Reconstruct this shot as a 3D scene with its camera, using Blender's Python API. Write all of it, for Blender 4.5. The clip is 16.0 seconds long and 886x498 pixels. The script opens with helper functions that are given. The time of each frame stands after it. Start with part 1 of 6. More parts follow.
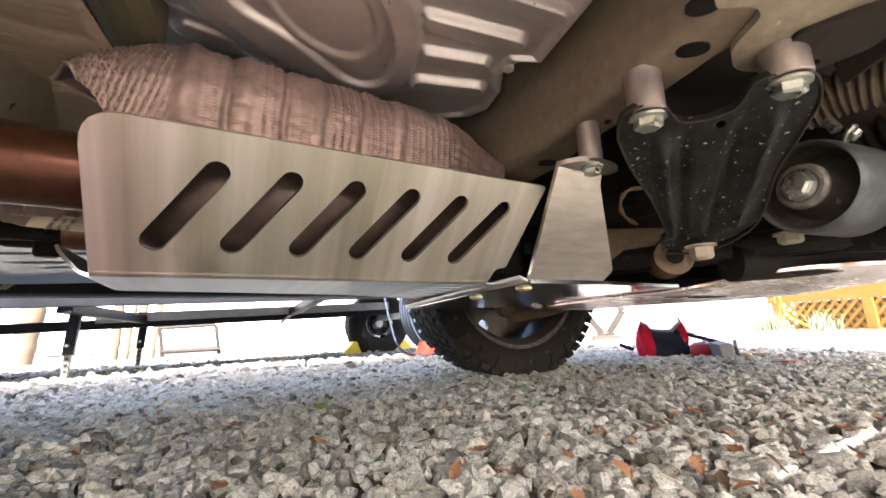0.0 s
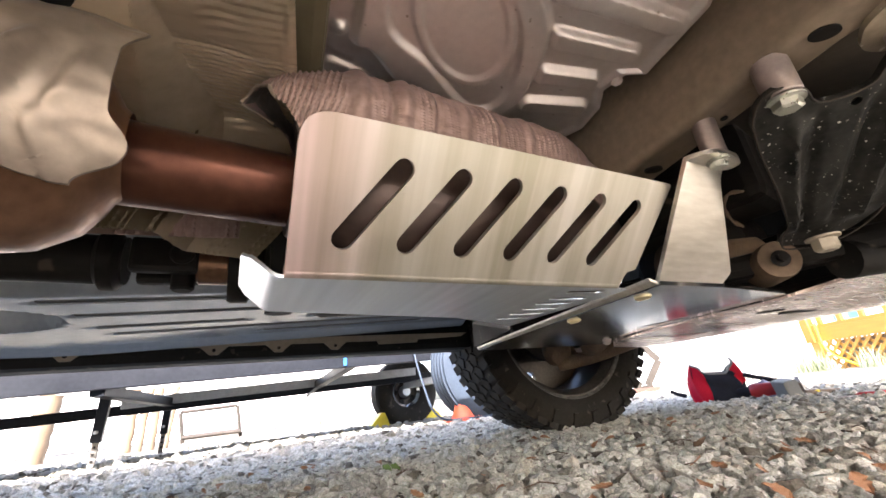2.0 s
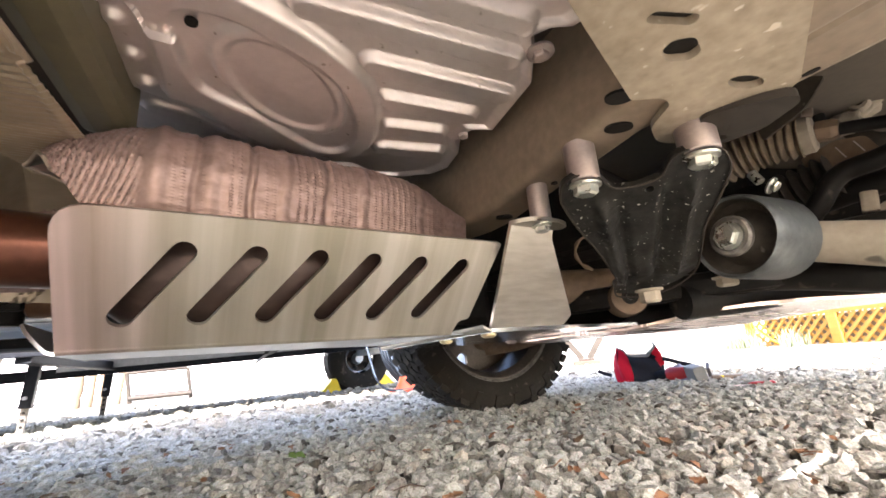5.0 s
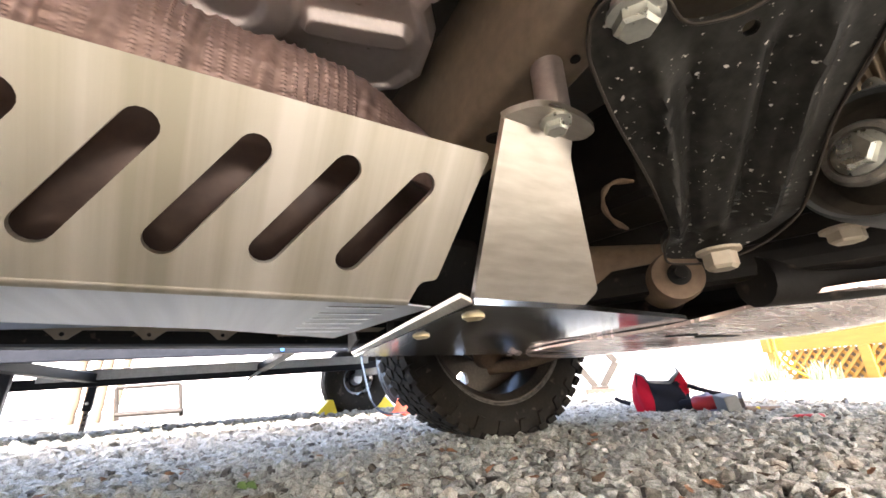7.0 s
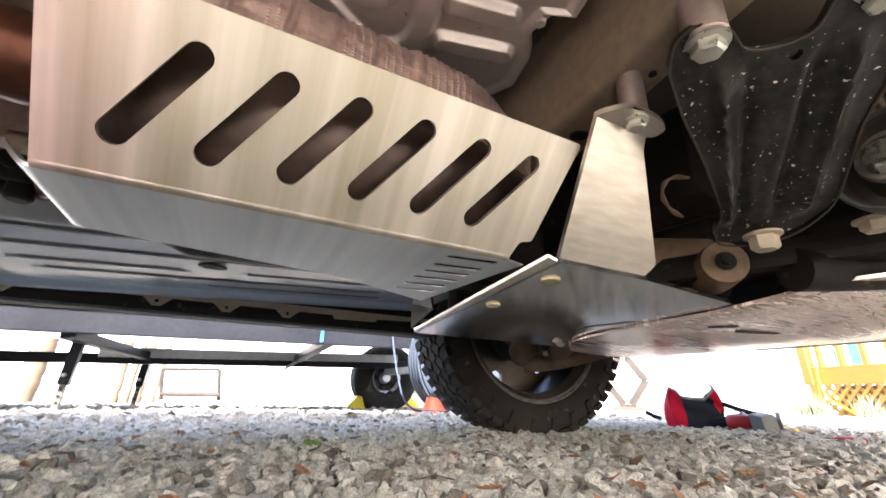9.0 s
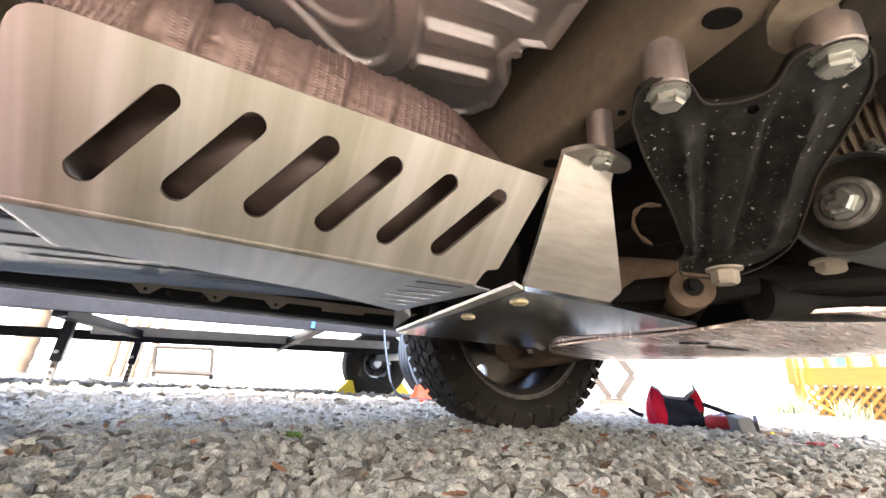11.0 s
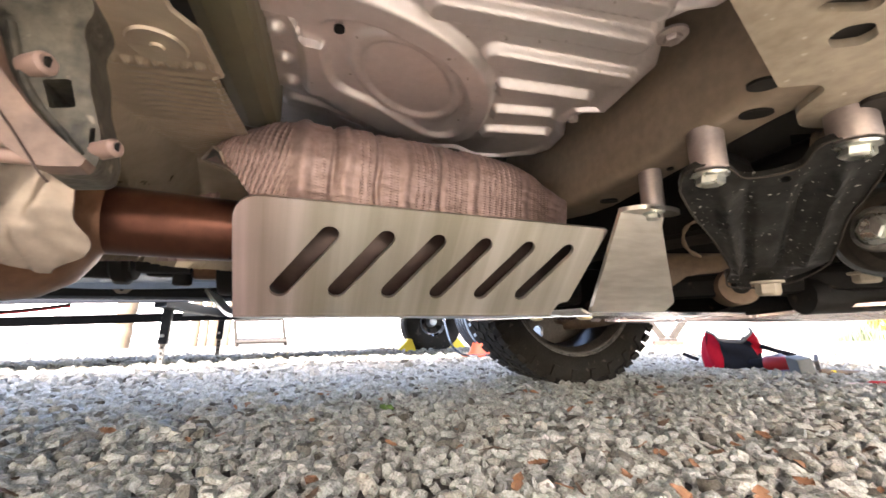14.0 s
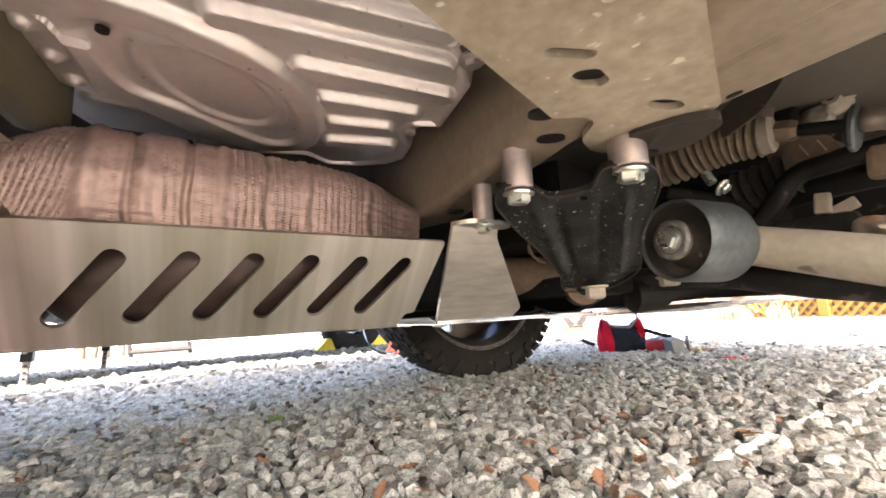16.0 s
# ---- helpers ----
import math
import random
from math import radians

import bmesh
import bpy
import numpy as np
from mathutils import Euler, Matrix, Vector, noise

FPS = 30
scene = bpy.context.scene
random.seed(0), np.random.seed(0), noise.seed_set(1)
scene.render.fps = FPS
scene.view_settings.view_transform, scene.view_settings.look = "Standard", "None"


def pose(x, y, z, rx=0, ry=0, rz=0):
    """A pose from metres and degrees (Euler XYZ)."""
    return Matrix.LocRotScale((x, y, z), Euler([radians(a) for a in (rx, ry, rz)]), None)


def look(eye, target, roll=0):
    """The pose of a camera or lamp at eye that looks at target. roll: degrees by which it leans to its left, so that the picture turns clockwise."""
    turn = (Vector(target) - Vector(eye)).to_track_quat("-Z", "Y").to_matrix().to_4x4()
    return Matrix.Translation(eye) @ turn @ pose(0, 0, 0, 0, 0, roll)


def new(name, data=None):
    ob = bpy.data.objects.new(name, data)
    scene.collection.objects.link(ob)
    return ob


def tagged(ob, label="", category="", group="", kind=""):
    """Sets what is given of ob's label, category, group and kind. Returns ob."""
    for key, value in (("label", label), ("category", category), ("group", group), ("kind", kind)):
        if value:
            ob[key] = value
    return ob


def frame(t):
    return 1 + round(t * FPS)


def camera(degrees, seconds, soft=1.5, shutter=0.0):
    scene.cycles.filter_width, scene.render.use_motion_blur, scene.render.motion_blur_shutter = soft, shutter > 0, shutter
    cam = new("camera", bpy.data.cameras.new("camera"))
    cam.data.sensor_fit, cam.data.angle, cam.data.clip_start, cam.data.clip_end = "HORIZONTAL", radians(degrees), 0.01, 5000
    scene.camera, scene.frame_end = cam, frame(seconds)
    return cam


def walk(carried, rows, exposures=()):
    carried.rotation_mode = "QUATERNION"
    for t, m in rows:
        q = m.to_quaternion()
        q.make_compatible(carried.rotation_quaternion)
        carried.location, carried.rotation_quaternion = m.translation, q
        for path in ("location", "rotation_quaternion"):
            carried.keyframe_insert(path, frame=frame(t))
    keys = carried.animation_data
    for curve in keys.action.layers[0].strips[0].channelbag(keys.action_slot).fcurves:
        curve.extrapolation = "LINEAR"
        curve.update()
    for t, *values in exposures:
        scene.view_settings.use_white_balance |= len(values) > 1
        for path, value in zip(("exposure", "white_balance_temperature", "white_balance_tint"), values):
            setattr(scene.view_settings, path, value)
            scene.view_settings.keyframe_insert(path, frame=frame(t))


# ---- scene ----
cam = camera(95.4, 16.0, 1.6, 0.4)
PATH = [
    (0, (0.067, 0.056, 0.163), (1.019, 1.773, 0.542), -2.3),
    (0.5, (0.065, 0.083, 0.145), (1.013, 1.78, 0.613), -3.0),
    (1, (0.037, 0.098, 0.127), (0.971, 1.756, 0.744), -3.4),
    (1.5, (0.001, 0.11, 0.116), (0.919, 1.754, 0.792), -5.0),
    (2, (-0.027, 0.119, 0.123), (0.867, 1.768, 0.816), -6.4),
    (2.5, (-0.031, 0.119, 0.124), (0.856, 1.774, 0.813), -7.0),
    (3, (-0.024, 0.115, 0.131), (0.866, 1.776, 0.801), -7.2),
    (3.5, (-0.014, 0.085, 0.134), (0.832, 1.791, 0.745), -6.5),
    (4, (-0.016, 0.064, 0.147), (0.792, 1.822, 0.652), -6.1),
    (4.5, (0.05, 0.031, 0.178), (0.982, 1.743, 0.624), -3.9),
    (4.7, (0.059, 0.019, 0.184), (1.079, 1.673, 0.655), -4.9),
    (6.8, (0.174, 0.142, 0.152), (1.141, 1.776, 0.781), -2.8),
    (7, (0.178, 0.143, 0.155), (1.153, 1.773, 0.781), -3.2),
    (7.5, (0.18, 0.135, 0.157), (1.141, 1.779, 0.768), -2.5),
    (8, (0.149, 0.095, 0.16), (1.035, 1.779, 0.776), -1.0),
    (8.5, (0.11, 0.114, 0.133), (0.96, 1.783, 0.835), -0.1),
    (9, (0.101, 0.119, 0.1), (0.95, 1.799, 0.775), 1.3),
    (9.2, (0.102, 0.116, 0.099), (0.952, 1.814, 0.727), 2.4),
    (11.3, (0.112, 0.087, 0.134), (0.983, 1.781, 0.743), 3.4),
    (11.5, (0.102, 0.083, 0.137), (0.939, 1.791, 0.755), 3.3),
    (12, (0.056, 0.074, 0.144), (0.799, 1.825, 0.761), 3.8),
    (12.5, (0.006, 0.065, 0.168), (0.672, 1.851, 0.774), 3.7),
    (13, (-0.007, 0.044, 0.183), (0.579, 1.866, 0.762), 3.7),
    (13.5, (0.009, 0.031, 0.187), (0.649, 1.873, 0.628), 1.8),
    (14, (0.032, 0.021, 0.194), (0.755, 1.849, 0.56), -0.6),
    (14.5, (0.053, 0.014, 0.199), (0.857, 1.813, 0.541), -2.1),
    (15, (0.078, 0.0, 0.215), (0.963, 1.76, 0.564), -2.9),
    (15.5, (0.095, -0.008, 0.203), (1.051, 1.717, 0.532), -2.9),
    (16, (0.109, -0.016, 0.21), (1.145, 1.664, 0.535), -3.2),
]
walk(cam, [(t, look(eye, target, roll)) for t, eye, target, roll in PATH], [(0.0, 3.24, 6500, 15.5), (1.5, 3.29, 6500, 15.5), (2.5, 3.45, 6500, 15.5), (3.5, 3.57, 6500, 15.5), (4.5, 3.64, 6500, 15.5), (7.0, 3.53, 6500, 15.5), (8.0, 3.60, 6500, 15.5), (8.5, 3.57, 6500, 15.5), (9.0, 3.41, 6500, 15.5), (11.5, 3.55, 6500, 15.5), (12.5, 3.65, 6500, 15.5), (14.0, 3.56, 6500, 15.5), (16.0, 3.52, 6500, 15.5)])

# ---- light: sun from the near side behind the truck, and open sky ----
world = bpy.data.worlds.new("sky")
scene.world = world
world.use_nodes = True
wn = world.node_tree.nodes
sky = wn.new("ShaderNodeTexSky")
sky.sky_type, sky.sun_disc = "NISHITA", False
sky.dust_density, sky.air_density = 4.0, 1.0
sky.sun_elevation, sky.sun_rotation = radians(42.5), radians(204)
world.node_tree.links.new(sky.outputs[0], wn["Background"].inputs[0])
wn["Background"].inputs[1].default_value = 0.15
sun = new("sun", bpy.data.lights.new("sun", "SUN"))
sun.data.energy, sun.data.angle, sun.data.color = 3.3, radians(0.6), (1.0, 0.985, 0.965)
sun.matrix_world = look((-2.2, -5.0, 5.0), (0, 0, 0))


# ---- materials ----
def surf(name, dark, light, scale=8.0, rough=0.6, metal=0.0, bump=0.15, fine=90.0, stretch=(1, 1, 1), spots=None, rvar=0.15, spot_scale=60.0, spot_at=0.66, contrast=0.25, depth=0.004, spec=0.5):
    """Two colours mixed by coarse and fine noise, with uneven gloss, fine relief and, where given, specks of a third colour."""
    m = bpy.data.materials.new(name)
    m.use_nodes = True
    n, l = m.node_tree.nodes, m.node_tree.links
    b = n["Principled BSDF"]
    co = n.new("ShaderNodeTexCoord")
    mp = n.new("ShaderNodeMapping")
    mp.inputs["Scale"].default_value = stretch
    l.new(co.outputs["Object"], mp.inputs[0])
    big, small = n.new("ShaderNodeTexNoise"), n.new("ShaderNodeTexNoise")
    for tex, sc, det in ((big, scale, 5), (small, fine, 4)):
        tex.inputs["Scale"].default_value, tex.inputs["Detail"].default_value = sc, det
        l.new(mp.outputs[0], tex.inputs["Vector"])
    mixn = n.new("ShaderNodeMath")
    mixn.operation, mixn.inputs[1].default_value = "MULTIPLY_ADD", 0.45
    l.new(small.outputs[0], mixn.inputs[0])
    half = n.new("ShaderNodeMath")
    half.operation, half.inputs[1].default_value = "MULTIPLY", 0.55
    l.new(big.outputs[0], half.inputs[0])
    l.new(half.outputs[0], mixn.inputs[2])
    ramp = n.new("ShaderNodeValToRGB")
    ramp.color_ramp.elements[0].position, ramp.color_ramp.elements[1].position = 0.5 - contrast, 0.5 + contrast
    ramp.color_ramp.elements[0].color, ramp.color_ramp.elements[1].color = (*dark, 1), (*light, 1)
    l.new(mixn.outputs[0], ramp.inputs[0])
    colour = ramp.outputs[0]
    if spots:
        sp = n.new("ShaderNodeTexNoise")
        sp.inputs["Scale"].default_value, sp.inputs["Detail"].default_value = spot_scale, 2
        l.new(co.outputs["Object"], sp.inputs["Vector"])
        cut = n.new("ShaderNodeValToRGB")
        cut.color_ramp.elements[0].position, cut.color_ramp.elements[1].position = spot_at, spot_at + 0.06
        l.new(sp.outputs[0], cut.inputs[0])
        mix = n.new("ShaderNodeMix")
        mix.data_type = "RGBA"
        mix.inputs[7].default_value = (*spots, 1)
        l.new(cut.outputs[0], mix.inputs[0])
        l.new(colour, mix.inputs[6])
        colour = mix.outputs[2]
    l.new(colour, b.inputs["Base Color"])
    mr = n.new("ShaderNodeMapRange")
    mr.inputs[3].default_value, mr.inputs[4].default_value = max(0.03, rough - rvar), min(1.0, rough + rvar)
    l.new(mixn.outputs[0], mr.inputs[0])
    l.new(mr.outputs[0], b.inputs["Roughness"])
    b.inputs["Metallic"].default_value = metal
    b.inputs["Specular IOR Level"].default_value = spec
    if bump:
        bp = n.new("ShaderNodeBump")
        bp.inputs["Strength"].default_value, bp.inputs["Distance"].default_value = bump, depth
        l.new(mixn.outputs[0], bp.inputs["Height"])
        l.new(bp.outputs[0], b.inputs["Normal"])
    return m


def per_piece(m, amount=0.35, island=False):
    """Each piece a little lighter or darker, and some warmer."""
    n, l = m.node_tree.nodes, m.node_tree.links
    b = n["Principled BSDF"]
    src = b.inputs["Base Color"].links[0].from_socket
    rnd = (n.new("ShaderNodeNewGeometry").outputs["Random Per Island"] if island else n.new("ShaderNodeObjectInfo").outputs["Random"])
    r = n.new("ShaderNodeValToRGB")
    e = r.color_ramp.elements
    e[0].position, e[0].color = 0.0, (1 - amount * 1.6, 1 - amount * 1.65, 1 - amount * 1.7, 1)
    e[1].position, e[1].color = 1.0, (1.12, 1.12, 1.1, 1)
    for pos, col in ((0.12, (0.72, 0.71, 0.7)), (0.2, (0.95, 0.95, 0.94)), (0.6, (1.0, 1.0, 1.0)), (0.72, (0.86, 0.8, 0.74)), (0.8, (0.95, 0.95, 0.96))):
        e.new(pos).color = (*col, 1)
    l.new(rnd, r.inputs[0])
    mul = n.new("ShaderNodeMix")
    mul.data_type, mul.blend_type = "RGBA", "MULTIPLY"
    mul.inputs[0].default_value = 1.0
    l.new(src, mul.inputs[6])
    l.new(r.outputs[0], mul.inputs[7])
    l.new(mul.outputs[2], b.inputs["Base Color"])
    return m


M_STEEL = surf("brushed_steel", (0.46, 0.43, 0.345), (0.69, 0.65, 0.59), 7, 0.44, 1.0, 0.01, 15, (6, 0.16, 0.16), rvar=0.16, depth=0.001, contrast=0.115)


def reflected_tint(m, x0, x1, colour):
    """A pink reflection painted into the colour, fading out along x."""
    n, l = m.node_tree.nodes, m.node_tree.links
    b = n["Principled BSDF"]
    src = b.inputs["Base Color"].links[0].from_socket
    co, sep = n.new("ShaderNodeTexCoord"), n.new("ShaderNodeSeparateXYZ")
    l.new(co.outputs["Object"], sep.inputs[0])
    mr = n.new("ShaderNodeMapRange")
    mr.interpolation_type = "SMOOTHSTEP"
    mr.inputs[1].default_value, mr.inputs[2].default_value, mr.inputs[3].default_value, mr.inputs[4].default_value = x0, x1, 1.0, 0.0
    l.new(sep.outputs[0], mr.inputs[0])
    mul = n.new("ShaderNodeMix")
    mul.data_type, mul.blend_type = "RGBA", "MULTIPLY"
    mul.inputs[7].default_value = (*colour, 1)
    l.new(mr.outputs[0], mul.inputs[0])
    l.new(src, mul.inputs[6])
    l.new(mul.outputs[2], b.inputs["Base Color"])


# pink reflection at the left end of the guard's face, put in as colour
reflected_tint(M_STEEL, -0.01, 0.075, (1.08, 0.90, 0.97))
M_TAB = surf("mill_aluminium", (0.62, 0.575, 0.51), (0.84, 0.80, 0.74), 9, 0.31, 1.0, 0.0, 70, (0.5, 2.4, 2.4), rvar=0.10, depth=0.0006, contrast=0.12)
# guard steel seen from below: bluish reflected light is in this colour
M_UNDER = surf("bluish_lit_steel", (0.66, 0.70, 0.75), (0.84, 0.88, 0.93), 8, 0.34, 1.0, 0.0, 18, (6, 0.25, 0.25), rvar=0.12, contrast=0.14)
M_WING = surf("polished_aluminium", (0.58, 0.605, 0.64), (0.74, 0.765, 0.80), 6, 0.12, 1.0, 0.04, 60, rvar=0.08, depth=0.002)
M_ZINC = surf("zinc_plate", (0.42, 0.355, 0.335), (0.62, 0.54, 0.505), 60, 0.50, 1.0, 0.05, 300)
M_BOLT = surf("silver_bolt", (0.46, 0.465, 0.42), (0.68, 0.685, 0.62), 70, 0.30, 0.9, 0.05, 300)
M_GOLD = surf("yellow_zinc", (0.70, 0.58, 0.34), (0.85, 0.74, 0.48), 60, 0.3, 1.0, 0.05, 300)
M_PAN = surf("stamped_heat_panel", (0.61, 0.54, 0.51), (0.79, 0.715, 0.685), 11, 0.38, 0.78, 0.08, 120, spots=(0.40, 0.33, 0.28), spot_scale=110, spot_at=0.72, rvar=0.12)
M_TAN = surf("dusty_frame_paint", (0.23, 0.182, 0.128), (0.40, 0.33, 0.245), 6, 0.48, 0.0, 0.10, 110, spots=(0.60, 0.53, 0.45), spot_scale=95, spot_at=0.675, contrast=0.13)
# the frame paint again, browner: shade of the turned-away faces is in the colour
M_TAN_SHADED = surf("shaded_frame_paint", (0.155, 0.116, 0.080), (0.255, 0.196, 0.140), 6, 0.5, 0.0, 0.06, 110, spots=(0.34, 0.28, 0.22), spot_scale=60, spot_at=0.74, contrast=0.16)
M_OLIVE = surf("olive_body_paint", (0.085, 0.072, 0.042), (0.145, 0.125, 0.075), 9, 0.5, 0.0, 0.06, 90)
M_TUNNEL = surf("dusty_underbody", (0.06, 0.048, 0.036), (0.12, 0.098, 0.075), 6, 0.7, 0.0, 0.1, 90)
M_WRAP = surf("embossed_foil", (0.27, 0.185, 0.165), (0.50, 0.365, 0.335), 10, 0.46, 0.6, 0.14, 160, contrast=0.18)
M_FOIL = surf("tan_foil", (0.38, 0.31, 0.215), (0.58, 0.48, 0.36), 12, 0.32, 0.6, 0.35, 90, (0.7, 1.6, 1), depth=0.003)
M_RUST = surf("heat_tinted_pipe", (0.062, 0.025, 0.018), (0.145, 0.060, 0.040), 9, 0.30, 0.8, 0.04, 120, spots=(0.16, 0.065, 0.038), spot_scale=22, spot_at=0.68, spec=0.3)
M_CAN = surf("dark_converter_steel", (0.03, 0.02, 0.017), (0.09, 0.06, 0.05), 12, 0.4, 0.6, 0.1, 120)
M_INSIDE = surf("grey_inner_foil", (0.10, 0.092, 0.085), (0.24, 0.22, 0.205), 60, 0.45, 0.4, 0.2, 140)
M_ROD = surf("dusty_pink_rod", (0.26, 0.17, 0.14), (0.40, 0.28, 0.24), 16, 0.55, 0.25, 0.1, 120)
M_HANG = surf("mauve_rubber", (0.075, 0.044, 0.034), (0.22, 0.14, 0.105), 26, 0.55, 0.0, 0.25, 140, contrast=0.14)
M_CORE = surf("greasy_grey_rubber", (0.020, 0.018, 0.013), (0.105, 0.092, 0.068), 55, 0.55, 0.1, 0.5, 180, spots=(0.20, 0.165, 0.13), spot_scale=120, spot_at=0.68, contrast=0.13)
M_BLOCK = surf("dark_wood_block", (0.055, 0.026, 0.018), (0.12, 0.058, 0.04), 12, 0.8, 0.0, 0.2, 60, (1, 6, 1))
M_SHROUD = surf("muffler_shell", (0.17, 0.132, 0.106), (0.32, 0.264, 0.215), 9, 0.42, 0.5, 0.10, 90, spots=(0.33, 0.16, 0.095), spot_scale=19, spot_at=0.64, contrast=0.16)
M_MUFF = surf("rusted_muffler", (0.10, 0.05, 0.032), (0.30, 0.165, 0.10), 14, 0.34, 0.7, 0.15, 110, spots=(0.30, 0.13, 0.055), spot_scale=26, spot_at=0.66)
M_BLACK = surf("black_bracket_paint", (0.003, 0.003, 0.003), (0.024, 0.023, 0.020), 22, 0.36, 0.0, 0.15, 140, spots=(0.50, 0.47, 0.42), spot_scale=260, spot_at=0.674, spec=0.2, contrast=0.15)
# near black for chassis parts, and for shade painted in holes and recesses
M_DARK = surf("dark_chassis_and_shade", (0.004, 0.0036, 0.0033), (0.016, 0.014, 0.012), 12, 0.55, 0.0, 0.2, 110, spots=(0.055, 0.044, 0.034), spot_scale=40, spot_at=0.66, spec=0.18)
M_DUSTY = surf("dusty_arm", (0.20, 0.165, 0.125), (0.36, 0.31, 0.24), 10, 0.7, 0.0, 0.12, 120, spots=(0.10, 0.085, 0.065), spot_scale=30, spot_at=0.66)
M_BROWN = surf("brown_casting", (0.085, 0.054, 0.034), (0.24, 0.165, 0.105), 22, 0.65, 0.1, 0.2, 130)
M_RUBBER = surf("dusty_rubber", (0.022, 0.019, 0.016), (0.075, 0.062, 0.048), 14, 0.7, 0.0, 0.2, 160, spots=(0.16, 0.14, 0.12), spot_scale=70, spot_at=0.68, spec=0.2)
M_BOOT = surf("bellows_rubber", (0.07, 0.050, 0.030), (0.22, 0.165, 0.105), 30, 0.7, 0.0, 0.15, 160)
M_BUSH = surf("bushing_sleeve", (0.028, 0.034, 0.036), (0.10, 0.108, 0.106), 20, 0.46, 0.15, 0.2, 130, spots=(0.21, 0.195, 0.17), spot_scale=48, spot_at=0.66, contrast=0.15)
M_SKID = surf("scraped_skid", (0.52, 0.38, 0.32), (0.86, 0.70, 0.62), 5, 0.26, 0.6, 0.1, 60, (0.35, 2.2, 1), spots=(0.34, 0.24, 0.20), spot_scale=14, spot_at=0.70, contrast=0.17)
M_FLOOR = surf("blue_grey_floor_paint", (0.27, 0.31, 0.365), (0.38, 0.425, 0.48), 5, 0.20, 0.0, 0.0, 80, rvar=0.06, spec=1.0)
M_FLANGE = surf("dusty_seam", (0.22, 0.18, 0.135), (0.38, 0.32, 0.25), 9, 0.7, 0.0, 0.1, 80)
M_BEAM = surf("black_trailer_paint", (0.007, 0.008, 0.011), (0.020, 0.022, 0.027), 4, 0.45, 0.0, 0.06, 60, spec=0.15)
M_GALV = surf("galvanised", (0.40, 0.42, 0.44), (0.62, 0.64, 0.66), 30, 0.4, 0.7, 0.05, 120)
M_TYRE = surf("tyre_rubber", (0.012, 0.0105, 0.009), (0.034, 0.030, 0.025), 10, 0.75, 0.0, 0.2, 120, spots=(0.075, 0.062, 0.05), spot_scale=26, spot_at=0.66, spec=0.15)
# tyre rubber with the bluish skylight put into its colour
M_TYRE2 = surf("skylit_rubber", (0.026, 0.036, 0.052), (0.055, 0.07, 0.092), 10, 0.75, 0.0, 0.1, 120, spec=0.2)
M_RIM = surf("dull_rim", (0.045, 0.038, 0.031), (0.13, 0.11, 0.092), 14, 0.38, 0.6, 0.1, 120)
M_CHROME = surf("chrome", (0.75, 0.76, 0.78), (0.88, 0.89, 0.9), 20, 0.1, 1.0, 0.0, 60, rvar=0.05)
M_STONE = surf("limestone_gravel", (0.20, 0.19, 0.158), (0.54, 0.52, 0.455), 2.4, 0.92, 0.0, 0.9, 9, spots=(0.20, 0.175, 0.145), spot_scale=3.6, spot_at=0.62, contrast=0.16, spec=0.15, depth=0.004)
M_GRAVEL = surf("limestone_gravel_bulk", (0.20, 0.19, 0.158), (0.54, 0.52, 0.455), 95, 0.92, 0.0, 0.9, 380, spots=(0.20, 0.175, 0.145), spot_scale=150, spot_at=0.62, contrast=0.16, spec=0.15, depth=0.003)
# dark brown, so shade in the gaps between stones is in the colour
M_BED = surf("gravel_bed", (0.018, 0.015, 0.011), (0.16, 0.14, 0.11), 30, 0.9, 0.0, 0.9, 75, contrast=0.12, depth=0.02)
M_LEAF = surf("dry_leaf", (0.12, 0.055, 0.026), (0.30, 0.145, 0.065), 40, 0.7, 0.0, 0.2, 150)
M_LEAF2 = surf("old_leaf", (0.045, 0.03, 0.02), (0.13, 0.085, 0.055), 40, 0.7, 0.0, 0.2, 150, spec=0.2)
M_GREEN = surf("green_leaf", (0.06, 0.11, 0.02), (0.12, 0.19, 0.04), 60, 0.6, 0.0, 0.1, 150)
M_SAGE = surf("sage_weeds", (0.13, 0.155, 0.085), (0.25, 0.28, 0.17), 30, 0.7, 0.0, 0.1, 100)
M_RED = surf("red_cloth", (0.24, 0.004, 0.012), (0.34, 0.009, 0.022), 20, 0.85, 0.0, 0.2, 300, spec=0.1)
M_CLOTH = surf("charcoal_cloth", (0.006, 0.007, 0.010), (0.016, 0.017, 0.022), 16, 0.9, 0.0, 0.25, 320, spec=0.08)
M_REDP = surf("red_plastic", (0.26, 0.008, 0.012), (0.36, 0.018, 0.02), 20, 0.4, 0.0, 0.05, 200)
M_GREY = surf("grey_plastic", (0.09, 0.092, 0.085), (0.15, 0.15, 0.14), 14, 0.6, 0.0, 0.08, 160)
M_WORN = surf("worn_edge", (0.05, 0.045, 0.04), (0.26, 0.24, 0.21), 60, 0.55, 0.3, 0.1, 160, contrast=0.15)
M_JACK = surf("worn_black_steel", (0.02, 0.017, 0.014), (0.055, 0.046, 0.038), 20, 0.6, 0.2, 0.1, 100, spec=0.2)
M_WOOD = surf("orange_cedar", (0.27, 0.125, 0.014), (0.42, 0.215, 0.032), 4, 0.65, 0.0, 0.1, 60, (1, 1, 6))
M_BARK = surf("pale_wood", (0.085, 0.058, 0.034), (0.16, 0.115, 0.07), 6, 0.8, 0.0, 0.3, 60, (3, 3, 0.6))
